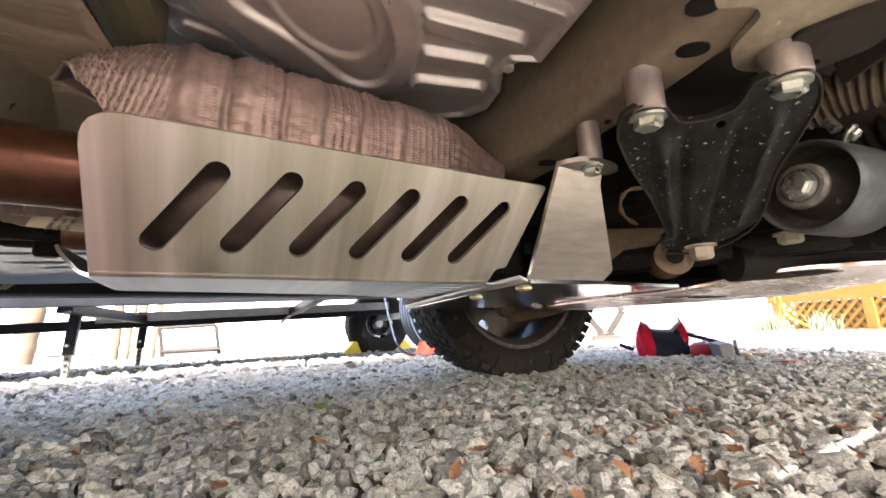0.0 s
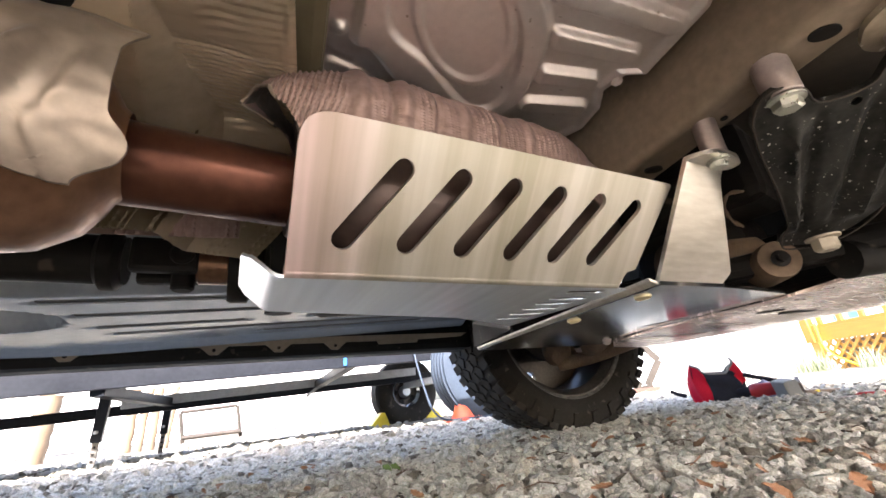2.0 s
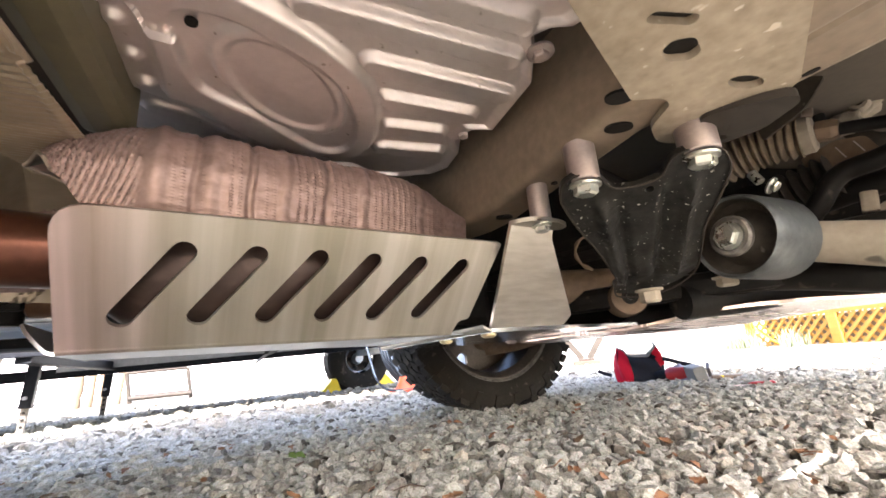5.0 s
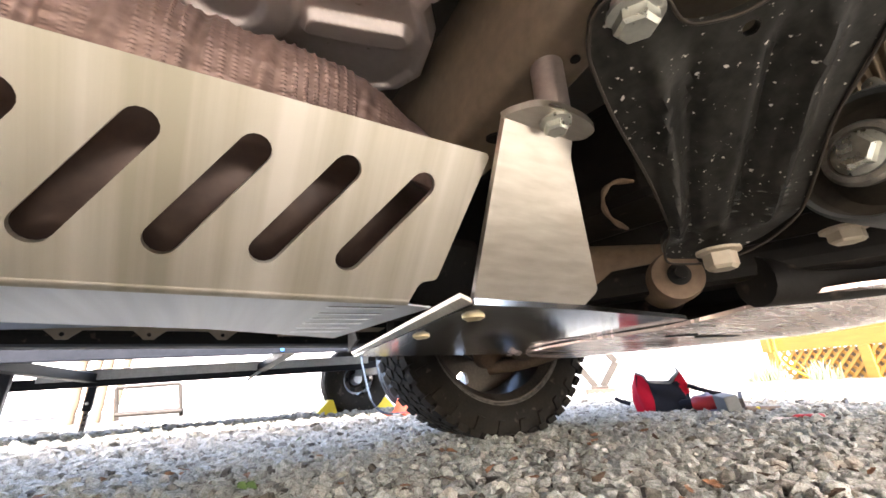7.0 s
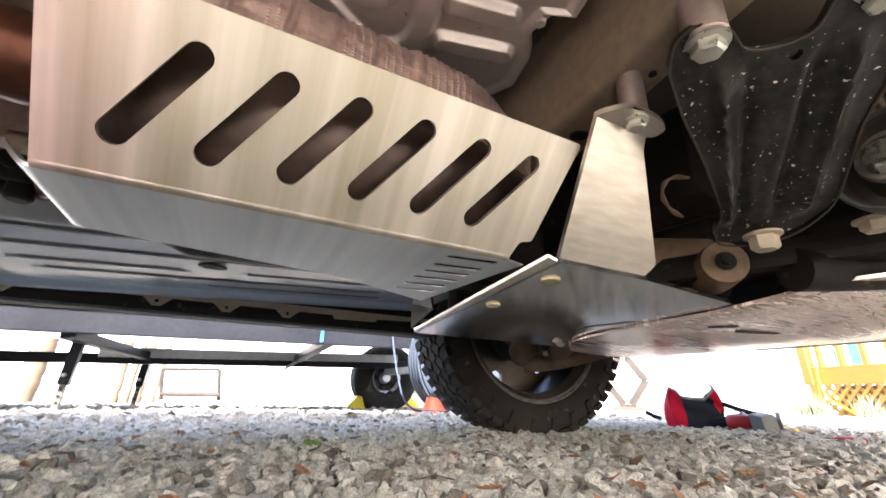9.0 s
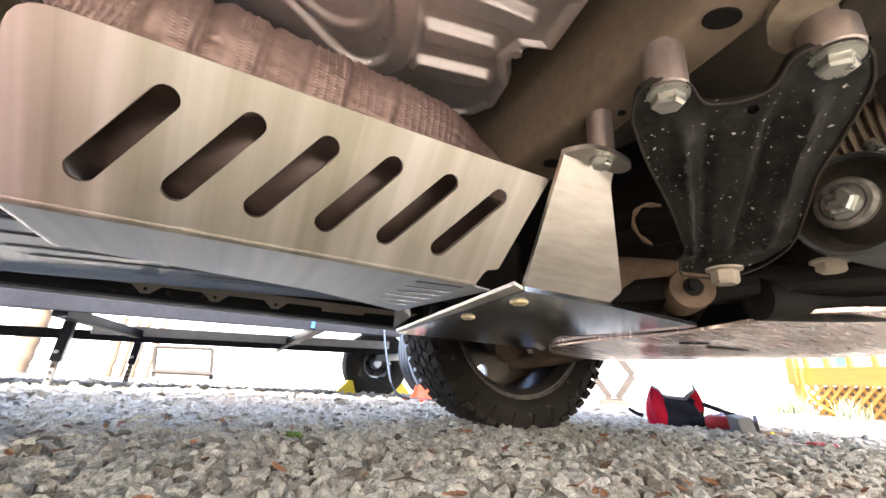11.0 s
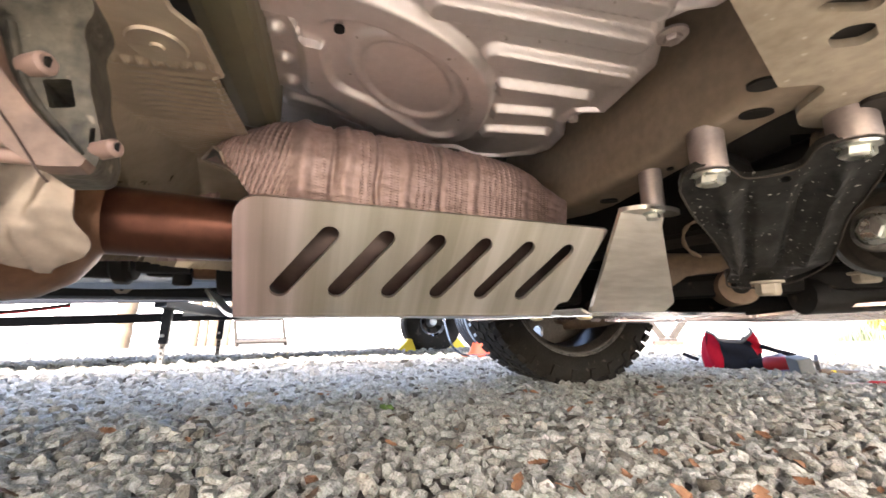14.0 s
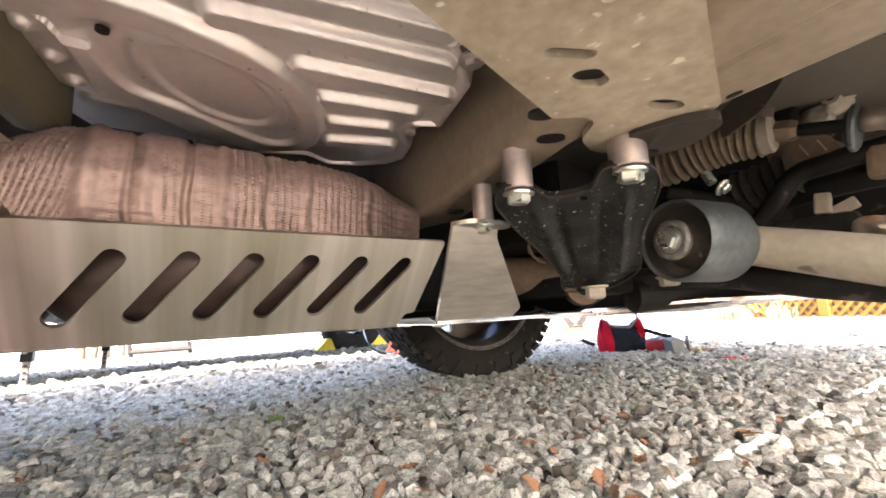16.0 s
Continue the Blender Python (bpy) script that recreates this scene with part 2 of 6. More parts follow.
M_YELLOW = surf("yellow_plastic", (0.75, 0.55, 0.02), (0.85, 0.66, 0.04), 20, 0.45, 0.0, 0.03, 100)
M_ORANGE = surf("orange_plastic", (0.50, 0.06, 0.02), (0.60, 0.095, 0.03), 20, 0.5, 0.0, 0.05, 100)
M_WHITE = surf("white_siding", (0.74, 0.74, 0.73), (0.82, 0.82, 0.80), 3, 0.6, 0.0, 0.05, 40)
M_CONC = surf("pale_concrete", (0.55, 0.55, 0.53), (0.68, 0.68, 0.66), 3, 0.85, 0.0, 0.2, 50)
M_BLUE = surf("blue_plastic", (0.02, 0.13, 0.42), (0.04, 0.2, 0.55), 20, 0.4, 0.0, 0.0, 60)
M_TEAL = surf("teal_plastic", (0.12, 0.42, 0.52), (0.2, 0.52, 0.6), 10, 0.5, 0.0, 0.02, 60)
per_piece(M_STONE, 0.5)
per_piece(M_GRAVEL, 0.5, True)


# ---- building helpers ----
YARD_DROP = -0.016
ON_YARD = ("off_road_wheel", "trailer_wheel", "traffic_cone", "tool_bag", "cordless_drill", "small_case", "hatchet", "screwdriver", "yellow_tape_measure", "grey_cloth", "scissor_jack")


def thing(name, label, category, group="", kind=""):
    ob = tagged(new(name), label, category, group, kind)
    ob.location.z = YARD_DROP if name in ON_YARD else 0.0
    return ob


def part(name, bm, material, parent, label="", smooth=False, sharp=35):
    """Links a bmesh as one mesh object under a thing or a part."""
    me = bpy.data.meshes.new(name)
    bmesh.ops.recalc_face_normals(bm, faces=bm.faces)
    if smooth:
        for f in bm.faces:
            f.smooth = True
        for e in bm.edges:
            if len(e.link_faces) == 2 and e.calc_face_angle(0) > radians(sharp):
                e.smooth = False
    bm.to_mesh(me)
    bm.free()
    me.materials.append(material)
    ob = new(name, me)
    ob.parent = parent
    if label:
        ob["label"] = label
    return ob


def alone(name, bm, material, label, category, group="", kind="", smooth=False, sharp=35):
    ob = part(name, bm, material, None, "", smooth, sharp)
    return tagged(ob, label, category, group, kind)


def bevelled(bm, width, segments=2):
    edges = [e for e in bm.edges if len(e.link_faces) == 2 and e.calc_face_angle(0) > radians(35)]
    bmesh.ops.bevel(bm, geom=edges, offset=width, segments=segments, affect="EDGES", profile=0.6, clamp_overlap=True)
    return bm


def box(size, m=None, bevel=0.0, bm=None):
    made = bmesh.new()
    bmesh.ops.create_cube(made, size=1.0)
    bmesh.ops.scale(made, vec=size, verts=made.verts)
    if bevel:
        bevelled(made, bevel)
    if m is not None:
        bmesh.ops.transform(made, matrix=m, verts=made.verts)
    return join(bm, made) if bm is not None else made


def join(bm, other):
    me = bpy.data.meshes.new("tmp")
    other.to_mesh(me)
    other.free()
    bm.from_mesh(me)
    bpy.data.meshes.remove(me)
    return bm


def aim(a, b):
    """A pose at a whose z axis runs to b."""
    a, b = Vector(a), Vector(b)
    return Matrix.Translation(a) @ (b - a).to_track_quat("Z", "Y").to_matrix().to_4x4()


def lathe(profile, m=None, segments=32, closed=False, wobble=None):
    """Turns a list of (radius, height) round z. A radius of 0 closes an end."""
    bm = bmesh.new()
    rings = []
    for r, h in profile:
        if r <= 1e-6:
            rings.append([bm.verts.new((0, 0, h))])
        else:
            rings.append([bm.verts.new((r * math.cos(2 * math.pi * i / segments), r * math.sin(2 * math.pi * i / segments), h)) for i in range(segments)])
    pairs = list(zip(rings, rings[1:])) + ([(rings[-1], rings[0])] if closed else [])
    for a, b in pairs:
        for i in range(segments):
            j = (i + 1) % segments
            loop = [a[i % len(a)], a[j % len(a)], b[j % len(b)], b[i % len(b)]]
            loop = list(dict.fromkeys(loop))
            if len(loop) > 2:
                bm.faces.new(loop)
    if m is not None:
        bmesh.ops.transform(bm, matrix=m, verts=bm.verts)
    return bm


def rod(a, b, r, segments=20, bevel=0.0, r2=None):
    length = (Vector(b) - Vector(a)).length
    r2 = r if r2 is None else r2
    c = min(bevel, length / 3)
    prof = [(0, 0), (r - c, 0), (r, c), (r2, length - c), (r2 - c, length), (0, length)] if c else [(0, 0), (r, 0), (r2, length), (0, length)]
    return lathe(prof, aim(a, b), segments)


def pipe(points, r, segments=14, cap=True):
    """A tube swept along points; r may be one radius or one for each point."""
    pts = [Vector(p) for p in points]
    rs = r if isinstance(r, (list, tuple)) else [r] * len(pts)
    bm = bmesh.new()
    rings, side = [], None
    for i, p in enumerate(pts):
        d = (pts[min(i + 1, len(pts) - 1)] - pts[max(i - 1, 0)]).normalized()
        if side is None:
            side = d.orthogonal().normalized()
        side = (side - d * side.dot(d)).normalized()
        up = d.cross(side)
        rings.append([bm.verts.new(p + rs[i] * (math.cos(2 * math.pi * k / segments) * side + math.sin(2 * math.pi * k / segments) * up)) for k in range(segments)])
    for a, b in zip(rings, rings[1:]):
        for k in range(segments):
            bm.faces.new((a[k], a[(k + 1) % segments], b[(k + 1) % segments], b[k]))
    if cap:
        bm.faces.new(rings[0][::-1])
        bm.faces.new(rings[-1])
    return bm


def curve_through(points, n=8):
    """Points of a smooth curve through the given ones."""
    pts = [Vector(p) for p in points]
    ext = [2 * pts[0] - pts[1]] + pts + [2 * pts[-1] - pts[-2]]
    out = []
    for i in range(len(pts) - 1):
        a, b, c, d = ext[i:i + 4]
        for k in range(n):
            t = k / n
            out.append(0.5 * ((2 * b) + (c - a) * t + (2 * a - 5 * b + 4 * c - d) * t * t + (3 * b - a - 3 * c + d) * t ** 3))
    return out + [pts[-1]]


def rounded(points, radii, n=6):
    """A 2D outline with rounded corners."""
    out = []
    m = len(points)
    for i, p in enumerate(points):
        r = radii[i] if isinstance(radii, (list, tuple)) else radii
        p = Vector(p)
        a, b = Vector(points[i - 1]), Vector(points[(i + 1) % m])
        if r <= 0:
            out.append(tuple(p))
            continue
        da, db = (a - p), (b - p)
        cut = min(r, da.length * 0.45, db.length * 0.45)
        s, e = p + da.normalized() * cut, p + db.normalized() * cut
        for k in range(n + 1):
            t = k / n
            out.append(tuple((1 - t) ** 2 * s + 2 * t * (1 - t) * p + t * t * e))
    return out


def slot(a, b, r, n=8):
    """The outline of a round-ended slot from a to b."""
    a, b = Vector(a), Vector(b)
    ang = math.atan2((b - a).y, (b - a).x)
    out = []
    for c, base in ((b, ang - math.pi / 2), (a, ang + math.pi / 2)):
        out += [(c.x + r * math.cos(base + math.pi * k / n), c.y + r * math.sin(base + math.pi * k / n)) for k in range(n + 1)]
    return out


def ring2d(c, r, n=20, sx=1.0, turn=0.0):
    return [(c[0] + r * sx * math.cos(2 * math.pi * k / n) * math.cos(turn) - r * math.sin(2 * math.pi * k / n) * math.sin(turn),
             c[1] + r * sx * math.cos(2 * math.pi * k / n) * math.sin(turn) + r * math.sin(2 * math.pi * k / n) * math.cos(turn)) for k in range(n)]


def plate(outline, holes=(), thick=0.004, m=None, place=None):
    """A flat plate with holes: outline in 2D, thickness along +z, then laid by m or by place(u, v, w)."""
    bm = bmesh.new()
    edges = []
    for loop in (outline, *holes):
        vs = [bm.verts.new((p[0], p[1], 0)) for p in loop]
        edges += [bm.edges.new((vs[i], vs[(i + 1) % len(vs)])) for i in range(len(vs))]
    bmesh.ops.triangle_fill(bm, use_beauty=True, use_dissolve=False, edges=edges)
    bmesh.ops.recalc_face_normals(bm, faces=bm.faces)
    got = bmesh.ops.extrude_face_region(bm, geom=list(bm.faces))
    bmesh.ops.translate(bm, vec=(0, 0, thick), verts=[v for v in got["geom"] if isinstance(v, bmesh.types.BMVert)])
    if place:
        for v in bm.verts:
            v.co = place(*v.co)
    if m is not None:
        bmesh.ops.transform(bm, matrix=m, verts=bm.verts)
    return bm


def hex_bolt(at, down, r, h, material, parent=None, washer=0.0, name="bolt", label=""):
    """A hexagon-headed bolt whose head sticks out from at along down, with a flange."""
    prof = [(r * 0.86, 0), (r, h * 0.12), (r, h * 0.82), (r * 0.8, h), (0, h)]
    bm = lathe(prof, None, 6)
    if washer:
        join(bm, lathe([(0, -0.0005), (washer, -0.0005), (washer, 0.0015), (r * 0.9, 0.0025), (0, 0.0025)], None, 24))
    bmesh.ops.transform(bm, matrix=aim(at, Vector(at) + Vector(down)), verts=bm.verts)
    return part(name, bm, material, parent, label)


def grid(nu, nv, place):
    """A sheet of quads: place(u, v) with u, v from 0 to 1."""
    bm = bmesh.new()
    rows = [[bm.verts.new(place(i / nu, j / nv)) for i in range(nu + 1)] for j in range(nv + 1)]
    for a, b in zip(rows, rows[1:]):
        for i in range(nu):
            bm.faces.new((a[i], a[i + 1], b[i + 1], b[i]))
    return bm


def thicken(bm, vec):
    got = bmesh.ops.extrude_face_region(bm, geom=list(bm.faces))
    bmesh.ops.translate(bm, vec=vec, verts=[v for v in got["geom"] if isinstance(v, bmesh.types.BMVert)])
    return bm


def bump_at(d, w):
    """A soft ridge of half-width w."""
    d = abs(d) / w
    return 0.0 if d >= 1 else (1 - d * d) ** 2


def step(a, b, x):
    t = min(1.0, max(0.0, (x - a) / (b - a)))
    return t * t * (3 - 2 * t)


# ---- ground ----
def ground_z(x, y):
    return -0.03 * max(0.0, y - 2.2) ** 1.0 * 0.6 - 0.012 + YARD_DROP + 0.006 * math.sin(3.1 * x + 1.3) * math.sin(2.7 * y)


def ground_sheet(u, v):
    a, b = u * 2 - 1, v * 2 - 1
    x, y = 0.5 + 3 * a + 300 * a ** 7, 1.5 + 3 * b + 300 * b ** 7
    return (x, y, ground_z(x, max(min(y, 8), -3)))


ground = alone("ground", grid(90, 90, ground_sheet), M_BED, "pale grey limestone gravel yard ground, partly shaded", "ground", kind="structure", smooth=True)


def stone_mesh(name, level, seed):
    """A flat, angular shard of crushed stone about one unit across."""
    rng = random.Random(seed)
    bm = bmesh.new()
    n = 5 if level == 1 else 6
    lean = (rng.uniform(-0.16, 0.16), rng.uniform(-0.16, 0.16))
    turn = rng.uniform(0, 6.28)
    around = [turn + 6.283 * (k + rng.uniform(-0.32, 0.32)) / n for k in range(n)]
    far = [rng.uniform(0.40, 0.62) for _ in range(n)]
    for side in (-1, 1):
        shrink = rng.uniform(0.62, 0.88)
        for a, r in zip(around, far):
            q = r * (1 if side < 0 else shrink) * rng.uniform(0.9, 1.05)
            bm.verts.new((q * math.cos(a) + side * lean[0], q * math.sin(a) + side * lean[1], side * rng.uniform(0.20, 0.36)))
    if level == 2:
        for a, r in zip(around[::2], far[::2]):
            bm.verts.new((1.06 * r * math.cos(a), 1.06 * r * math.sin(a), rng.uniform(-0.12, 0.12)))
    bmesh.ops.convex_hull(bm, input=bm.verts)
    bmesh.ops.delete(bm, geom=[v for v in bm.verts if not v.link_faces], context="VERTS")
    bmesh.ops.triangulate(bm, faces=bm.faces)
    bmesh.ops.scale(bm, vec=(rng.uniform(0.95, 1.3), rng.uniform(0.75, 1.0), rng.uniform(0.75, 1.05)), verts=bm.verts)
    bmesh.ops.recalc_face_normals(bm, faces=bm.faces)
    me = bpy.data.meshes.new(name)
    bm.to_mesh(me)
    bm.free()
    return me


STONES = [stone_mesh("stone", 2, 10 + i) for i in range(9)]
PEBBLES = [stone_mesh("pebble", 1, 40 + i) for i in range(9)]


def lying(rng):
    """A quaternion that turns a stone freely and tips it at random, flat side down more often than not."""
    turn, tip, way = rng.uniform(0, 6.283), abs(rng.normal(0, 0.55)), rng.uniform(0, 6.283)
    w, x, y = math.cos(tip / 2), math.sin(tip / 2) * math.cos(way), math.sin(tip / 2) * math.sin(way)
    c, d = math.cos(turn / 2), math.sin(turn / 2)
    return (w * c, x * c + y * d, y * c - x * d, w * d)


def scatter(name, meshes, x0, x1, y0, y1, spacing, size, seed, label, skip=None):
    """One mesh of many loose stones over a stretch of ground."""
    rng = np.random.default_rng(seed)
    base = []
    for me in meshes:
        co = np.array([v.co[:] for v in me.vertices])
        tri = np.array([p.vertices[:] for p in me.polygons])
        base.append((co, tri))
    cs, fs, off = [], [], 0
    nx, ny = int((x1 - x0) / spacing), int((y1 - y0) / spacing)
    for i in range(nx):
        for j in range(ny):
            x = x0 + (i + rng.uniform(-0.1, 1.1)) * spacing
            y = y0 + (j + rng.uniform(-0.1, 1.1)) * spacing
            k, q, sc = rng.integers(len(base)), lying(rng), size * rng.choice([0.5, 0.65, 0.8, 0.95, 1.1, 1.3, 1.7])
            if skip and skip(x, y):
                continue
            w, a, b, c = q
            rot = np.array([[1 - 2 * (b * b + c * c), 2 * (a * b - c * w), 2 * (a * c + b * w)],
                            [2 * (a * b + c * w), 1 - 2 * (a * a + c * c), 2 * (b * c - a * w)],
                            [2 * (a * c - b * w), 2 * (b * c + a * w), 1 - 2 * (a * a + b * b)]])
            co, tri = base[k]
            cs.append(co @ rot.T * sc + (x, y, ground_z(x, y) + sc * 0.16 + rng.uniform(0, 0.010)))
            fs.append(tri + off)
            off += len(co)
    co, tri = np.concatenate(cs), np.concatenate(fs)
    me = bpy.data.meshes.new(name)
    me.vertices.add(len(co))
    me.vertices.foreach_set("co", co.ravel())
    me.loops.add(len(tri) * 3)
    me.loops.foreach_set("vertex_index", tri.ravel().astype(np.int32))
    me.polygons.add(len(tri))
    me.polygons.foreach_set("loop_start", np.arange(0, len(tri) * 3, 3, dtype=np.int32))
    me.polygons.foreach_set("use_smooth", np.zeros(len(tri), dtype=bool))
    me.update(calc_edges=True)
    me.materials.append(M_GRAVEL)
    return tagged(new(name, me), label, "gravel", kind="stuff")


def near_patch(x, y):
    return 0.05 < x < 0.55 and 0.42 < y < 0.70


def inner(x, y):
    return -0.75 < x < 2.35 and 0.12 < y < 1.95


scatter("gravel", STONES, -0.75, 2.35, 0.12, 1.95, 0.0150, 0.0182, 1, "loose broken pale limestone gravel under the truck", near_patch)
scatter("gravel", PEBBLES, -3.2, 4.2, 0.0, 5.0, 0.034, 0.033, 2, "loose broken pale limestone gravel in the sun", inner)
scatter("gravel", PEBBLES, -2.2, 3.0, -2.6, 0.0, 0.050, 0.052, 3, "loose broken pale limestone gravel beside the truck")

# ---- catalytic converter shield: bent steel plate ----
SLOPE = Vector((0, 0.62, -0.7846))
OUT = Vector((0, -0.7846, -0.62))


def face_at(u, s, w):
    """A place on the sloping face: along x, down the slope from its top edge, and out of it towards the road side."""
    return Vector((u, 0.304, 0.279)) + SLOPE * s + OUT * w


def cat_guard():
    g = thing("catalytic_converter_guard", "brushed stainless steel catalytic converter guard with six slanted slots", "skid plate")
    low = 0.0935
    low2 = low + 0.0035
    outline = rounded([(-0.003, low2), (-0.003, 0), (0.310, 0), (0.2985, low - 0.012), (0.288, low - 0.010), (0.284, low2)], [0, 0.02, 0.004, 0.003, 0.004, 0.0])
    slots = [slot((0.0607 + 0.0425 * i, 0.0256), (0.0287 + 0.0425 * i, 0.0732), 0.0072) for i in range(6)]
    part("face_panel", plate(outline, slots, 0.0035, place=lambda u, v, w: face_at(u, v, -w)), M_STEEL, g, "brushed steel face with round-ended slanted slots")
    # the bend and the flat underside
    a = face_at(0, low, 0)
    bottom = [(-0.003, a.y + 0.0052), (0.284, a.y + 0.0052), (0.303, a.y + 0.010), (0.287, 0.542), (0.18, 0.489), (-0.003, 0.457)]
    slits = [slot((0.2425, y), (0.2785, y - 0.005), 0.0040) for y in (0.3845, 0.4075, 0.4280, 0.4500, 0.4745, 0.4985)]
    part("bottom_panel", plate(bottom, slits, 0.0010, pose(0, 0, a.z - 0.0045)), M_UNDER, g, "steel underside with six short louvre slits, bluish reflected light in its colour")
    part("bend", rod((-0.003, a.y + 0.0054, a.z - 0.0004), (0.284, a.y + 0.0054, a.z - 0.0004), 0.0042, 24), M_STEEL, g, "rounded bend", smooth=True)
    z = a.z - 0.0045

    def lip(u, v):
        # curls up from the rear edge of the underside, with rounded upper corners
        y = a.y + 0.006 + (0.457 - a.y - 0.006) * u
        reach = 0.027 * (1 - 0.30 * (bump_at(u, 0.14) + bump_at(u - 1, 0.10)))
        ang = min(1.0, v / 0.45) * radians(48)
        x, h = -0.011 * math.sin(ang), 0.011 * (1 - math.cos(ang))
        far = max(0.0, v - 0.45) * reach * 1.6
        return (-0.003 + x - far * math.cos(radians(48)), y + 0.010 * v * v, z + h + far * math.sin(radians(48)))
    part("rear_lip", thicken(grid(24, 14, lip), (0.0012, 0, 0.0018)), M_UNDER, g, "curled lip with bluish reflected light in its colour", smooth=True)
    return g


def tab_and_wing():
    w = thing("transmission_skid_plate", "polished aluminium skid plate with an upright mounting tab and gold bolts", "skid plate")
    z = 0.2005
    top = 0.111
    def tab_at(u, s, d):
        return Vector((u, 0.352, z + 0.003)) - SLOPE * s + OUT * d
    outline = rounded([(0.3235, 0), (0.424, 0), (0.4325, 0.014), (0.3605, 0.101), (0.3575, top), (0.3058, top)], [0, 0.002, 0.004, 0.008, 0, 0])
    part("mounting_tab", plate(outline, (), 0.004, place=lambda u, v, d: tab_at(u, v, -d)), M_TAB, w, "smeared mill-finish aluminium tab")
    t = tab_at(0, top, 0)
    fl = rounded([(0.3045, t.y + 0.002), (0.306, t.y - 0.004), (0.315, t.y - 0.016), (0.330, t.y - 0.0195), (0.350, t.y - 0.018), (0.363, t.y - 0.013), (0.364, t.y - 0.003), (0.3555, t.y + 0.002)], [0, 0.004, 0.010, 0.01, 0.01, 0.006, 0.004, 0])
    part("top_flange", plate(fl, (), 0.004, pose(0, 0, t.z - 0.001)), M_TAB, w)
    wing = rounded([(0.3235, 0.351), (0.426, 0.350), (0.589, 0.366), (0.64, 0.52), (0.78, 0.79), (0.386, 0.785)], [0, 0, 0.006, 0, 0, 0.004])
    slit = slot((0.576, 0.575), (0.593, 0.503), 0.006)
    part("wing_plate", plate(wing, [slit], 0.004, pose(0, 0, z)), M_WING, w, "polished aluminium wing plate with a long slit")
    bm = bmesh.new()
    e = [Vector((0.3225, 0.352, z + 0.001)), Vector((0.386, 0.785, z + 0.001)), Vector((0.383, 0.783, z + 0.004)), Vector((0.317, 0.356, z + 0.005))]
    bm.faces.new([bm.verts.new(p) for p in e])
    part("rear_edge", thicken(bm, (-0.001, 0, 0.003)), M_TAB, w)
    # dark plate in the gap by the wing, the gap's shade in its colour
    bm = bmesh.new()
    bm.faces.new([bm.verts.new(p) for p in ((0.33, 0.60, z + 0.006), (0.375, 0.78, z + 0.006), (0.375, 0.78, z + 0.05), (0.30, 0.56, z + 0.05))])
    part("gap_plate", thicken(bm, (0.003, -0.001, 0)), M_DARK, w, "dark upright plate in the shaded gap")
    for x, y, ang in ((0.350, 0.392, 100), (0.367, 0.511, 100)):
        bm = lathe([(0.0088, 0), (0.0085, 0.0015), (0.006, 0.003), (0, 0.0034)], None, 24)
        join(bm, box((0.013, 0.0012, 0.0008), pose(0, 0, 0.0032)))
        bmesh.ops.transform(bm, matrix=pose(x, y, z, 180, 0, ang), verts=bm.verts)
        part("bolt_head", bm, M_GOLD, w, "gold slotted bolt head", smooth=True)
    for x, y in ((0.655, 0.72), (0.70, 0.76), (0.64, 0.44)):
        hex_bolt((x, y, z), (0, 0, -1), 0.006, 0.005, M_ZINC, w, 0.009)
    hex_bolt((0.334, t.y - 0.009, t.z - 0.001), (0, 0, -1), 0.0068, 0.007, M_BOLT, w, 0.009, label="silver hexagon bolt")
    part("spacer", rod((0.334, t.y - 0.009, t.z + 0.003), (0.334, t.y - 0.009, 0.34), 0.0095, 24, 0.001), M_ZINC, w, "bright steel spacer tube", smooth=True)
    return w


cat_guard()
tab_and_wing()


# ---- stamped panel above the exhaust ----
PAN_R = [(0.04, 0.215), (0.10, 0.228), (0.138, 0.243), (0.150, 0.279), (0.160, 0.277), (0.168, 0.264), (0.180, 0.257), (0.194, 0.272), (0.217, 0.292), (0.286, 0.306), (0.294, 0.287), (0.317, 0.283), (0.338, 0.300), (0.371, 0.307), (0.392, 0.297), (0.410, 0.270), (0.445, 0.15)]
RING = [(0.013, 0.241), (0.046, 0.229), (0.075, 0.228), (0.105, 0.235), (0.133, 0.246), (0.159, 0.262), (0.180, 0.283), (0.196, 0.318), (0.204, 0.358), (0.194, 0.384), (0.165, 0.398), (0.125, 0.396), (0.085, 0.372), (0.055, 0.348), (0.040, 0.345), (0.036, 0.31), (0.028, 0.27)]
INNER = [(0.045, 0.258), (0.063, 0.249), (0.094, 0.252), (0.126, 0.264), (0.158, 0.290), (0.181, 0.331), (0.185, 0.365), (0.170, 0.380), (0.148, 0.376), (0.102, 0.345), (0.062, 0.325), (0.048, 0.29)]
RIBS = [((0.218, 0.360), (0.272, 0.346)), ((0.207, 0.323), (0.255, 0.313)), ((0.190, 0.287), (0.266, 0.277)), ((0.166, 0.252), (0.276, 0.240)), ((0.112, 0.222), (0.255, 0.204)), ((0.060, 0.202), (0.240, 0.174)), ((0.030, 0.170), (0.222, 0.142)), ((0.020, 0.138), (0.210, 0.108)), ((0.020, 0.104), (0.205, 0.074))]


def pan_right(y):
    for (y0, x0), (y1, x1) in zip(PAN_R, PAN_R[1:]):
        if y0 <= y <= y1:
            return x0 + (x1 - x0) * (y - y0) / (y1 - y0)
    return PAN_R[-1][1] if y > PAN_R[-1][0] else PAN_R[0][1]


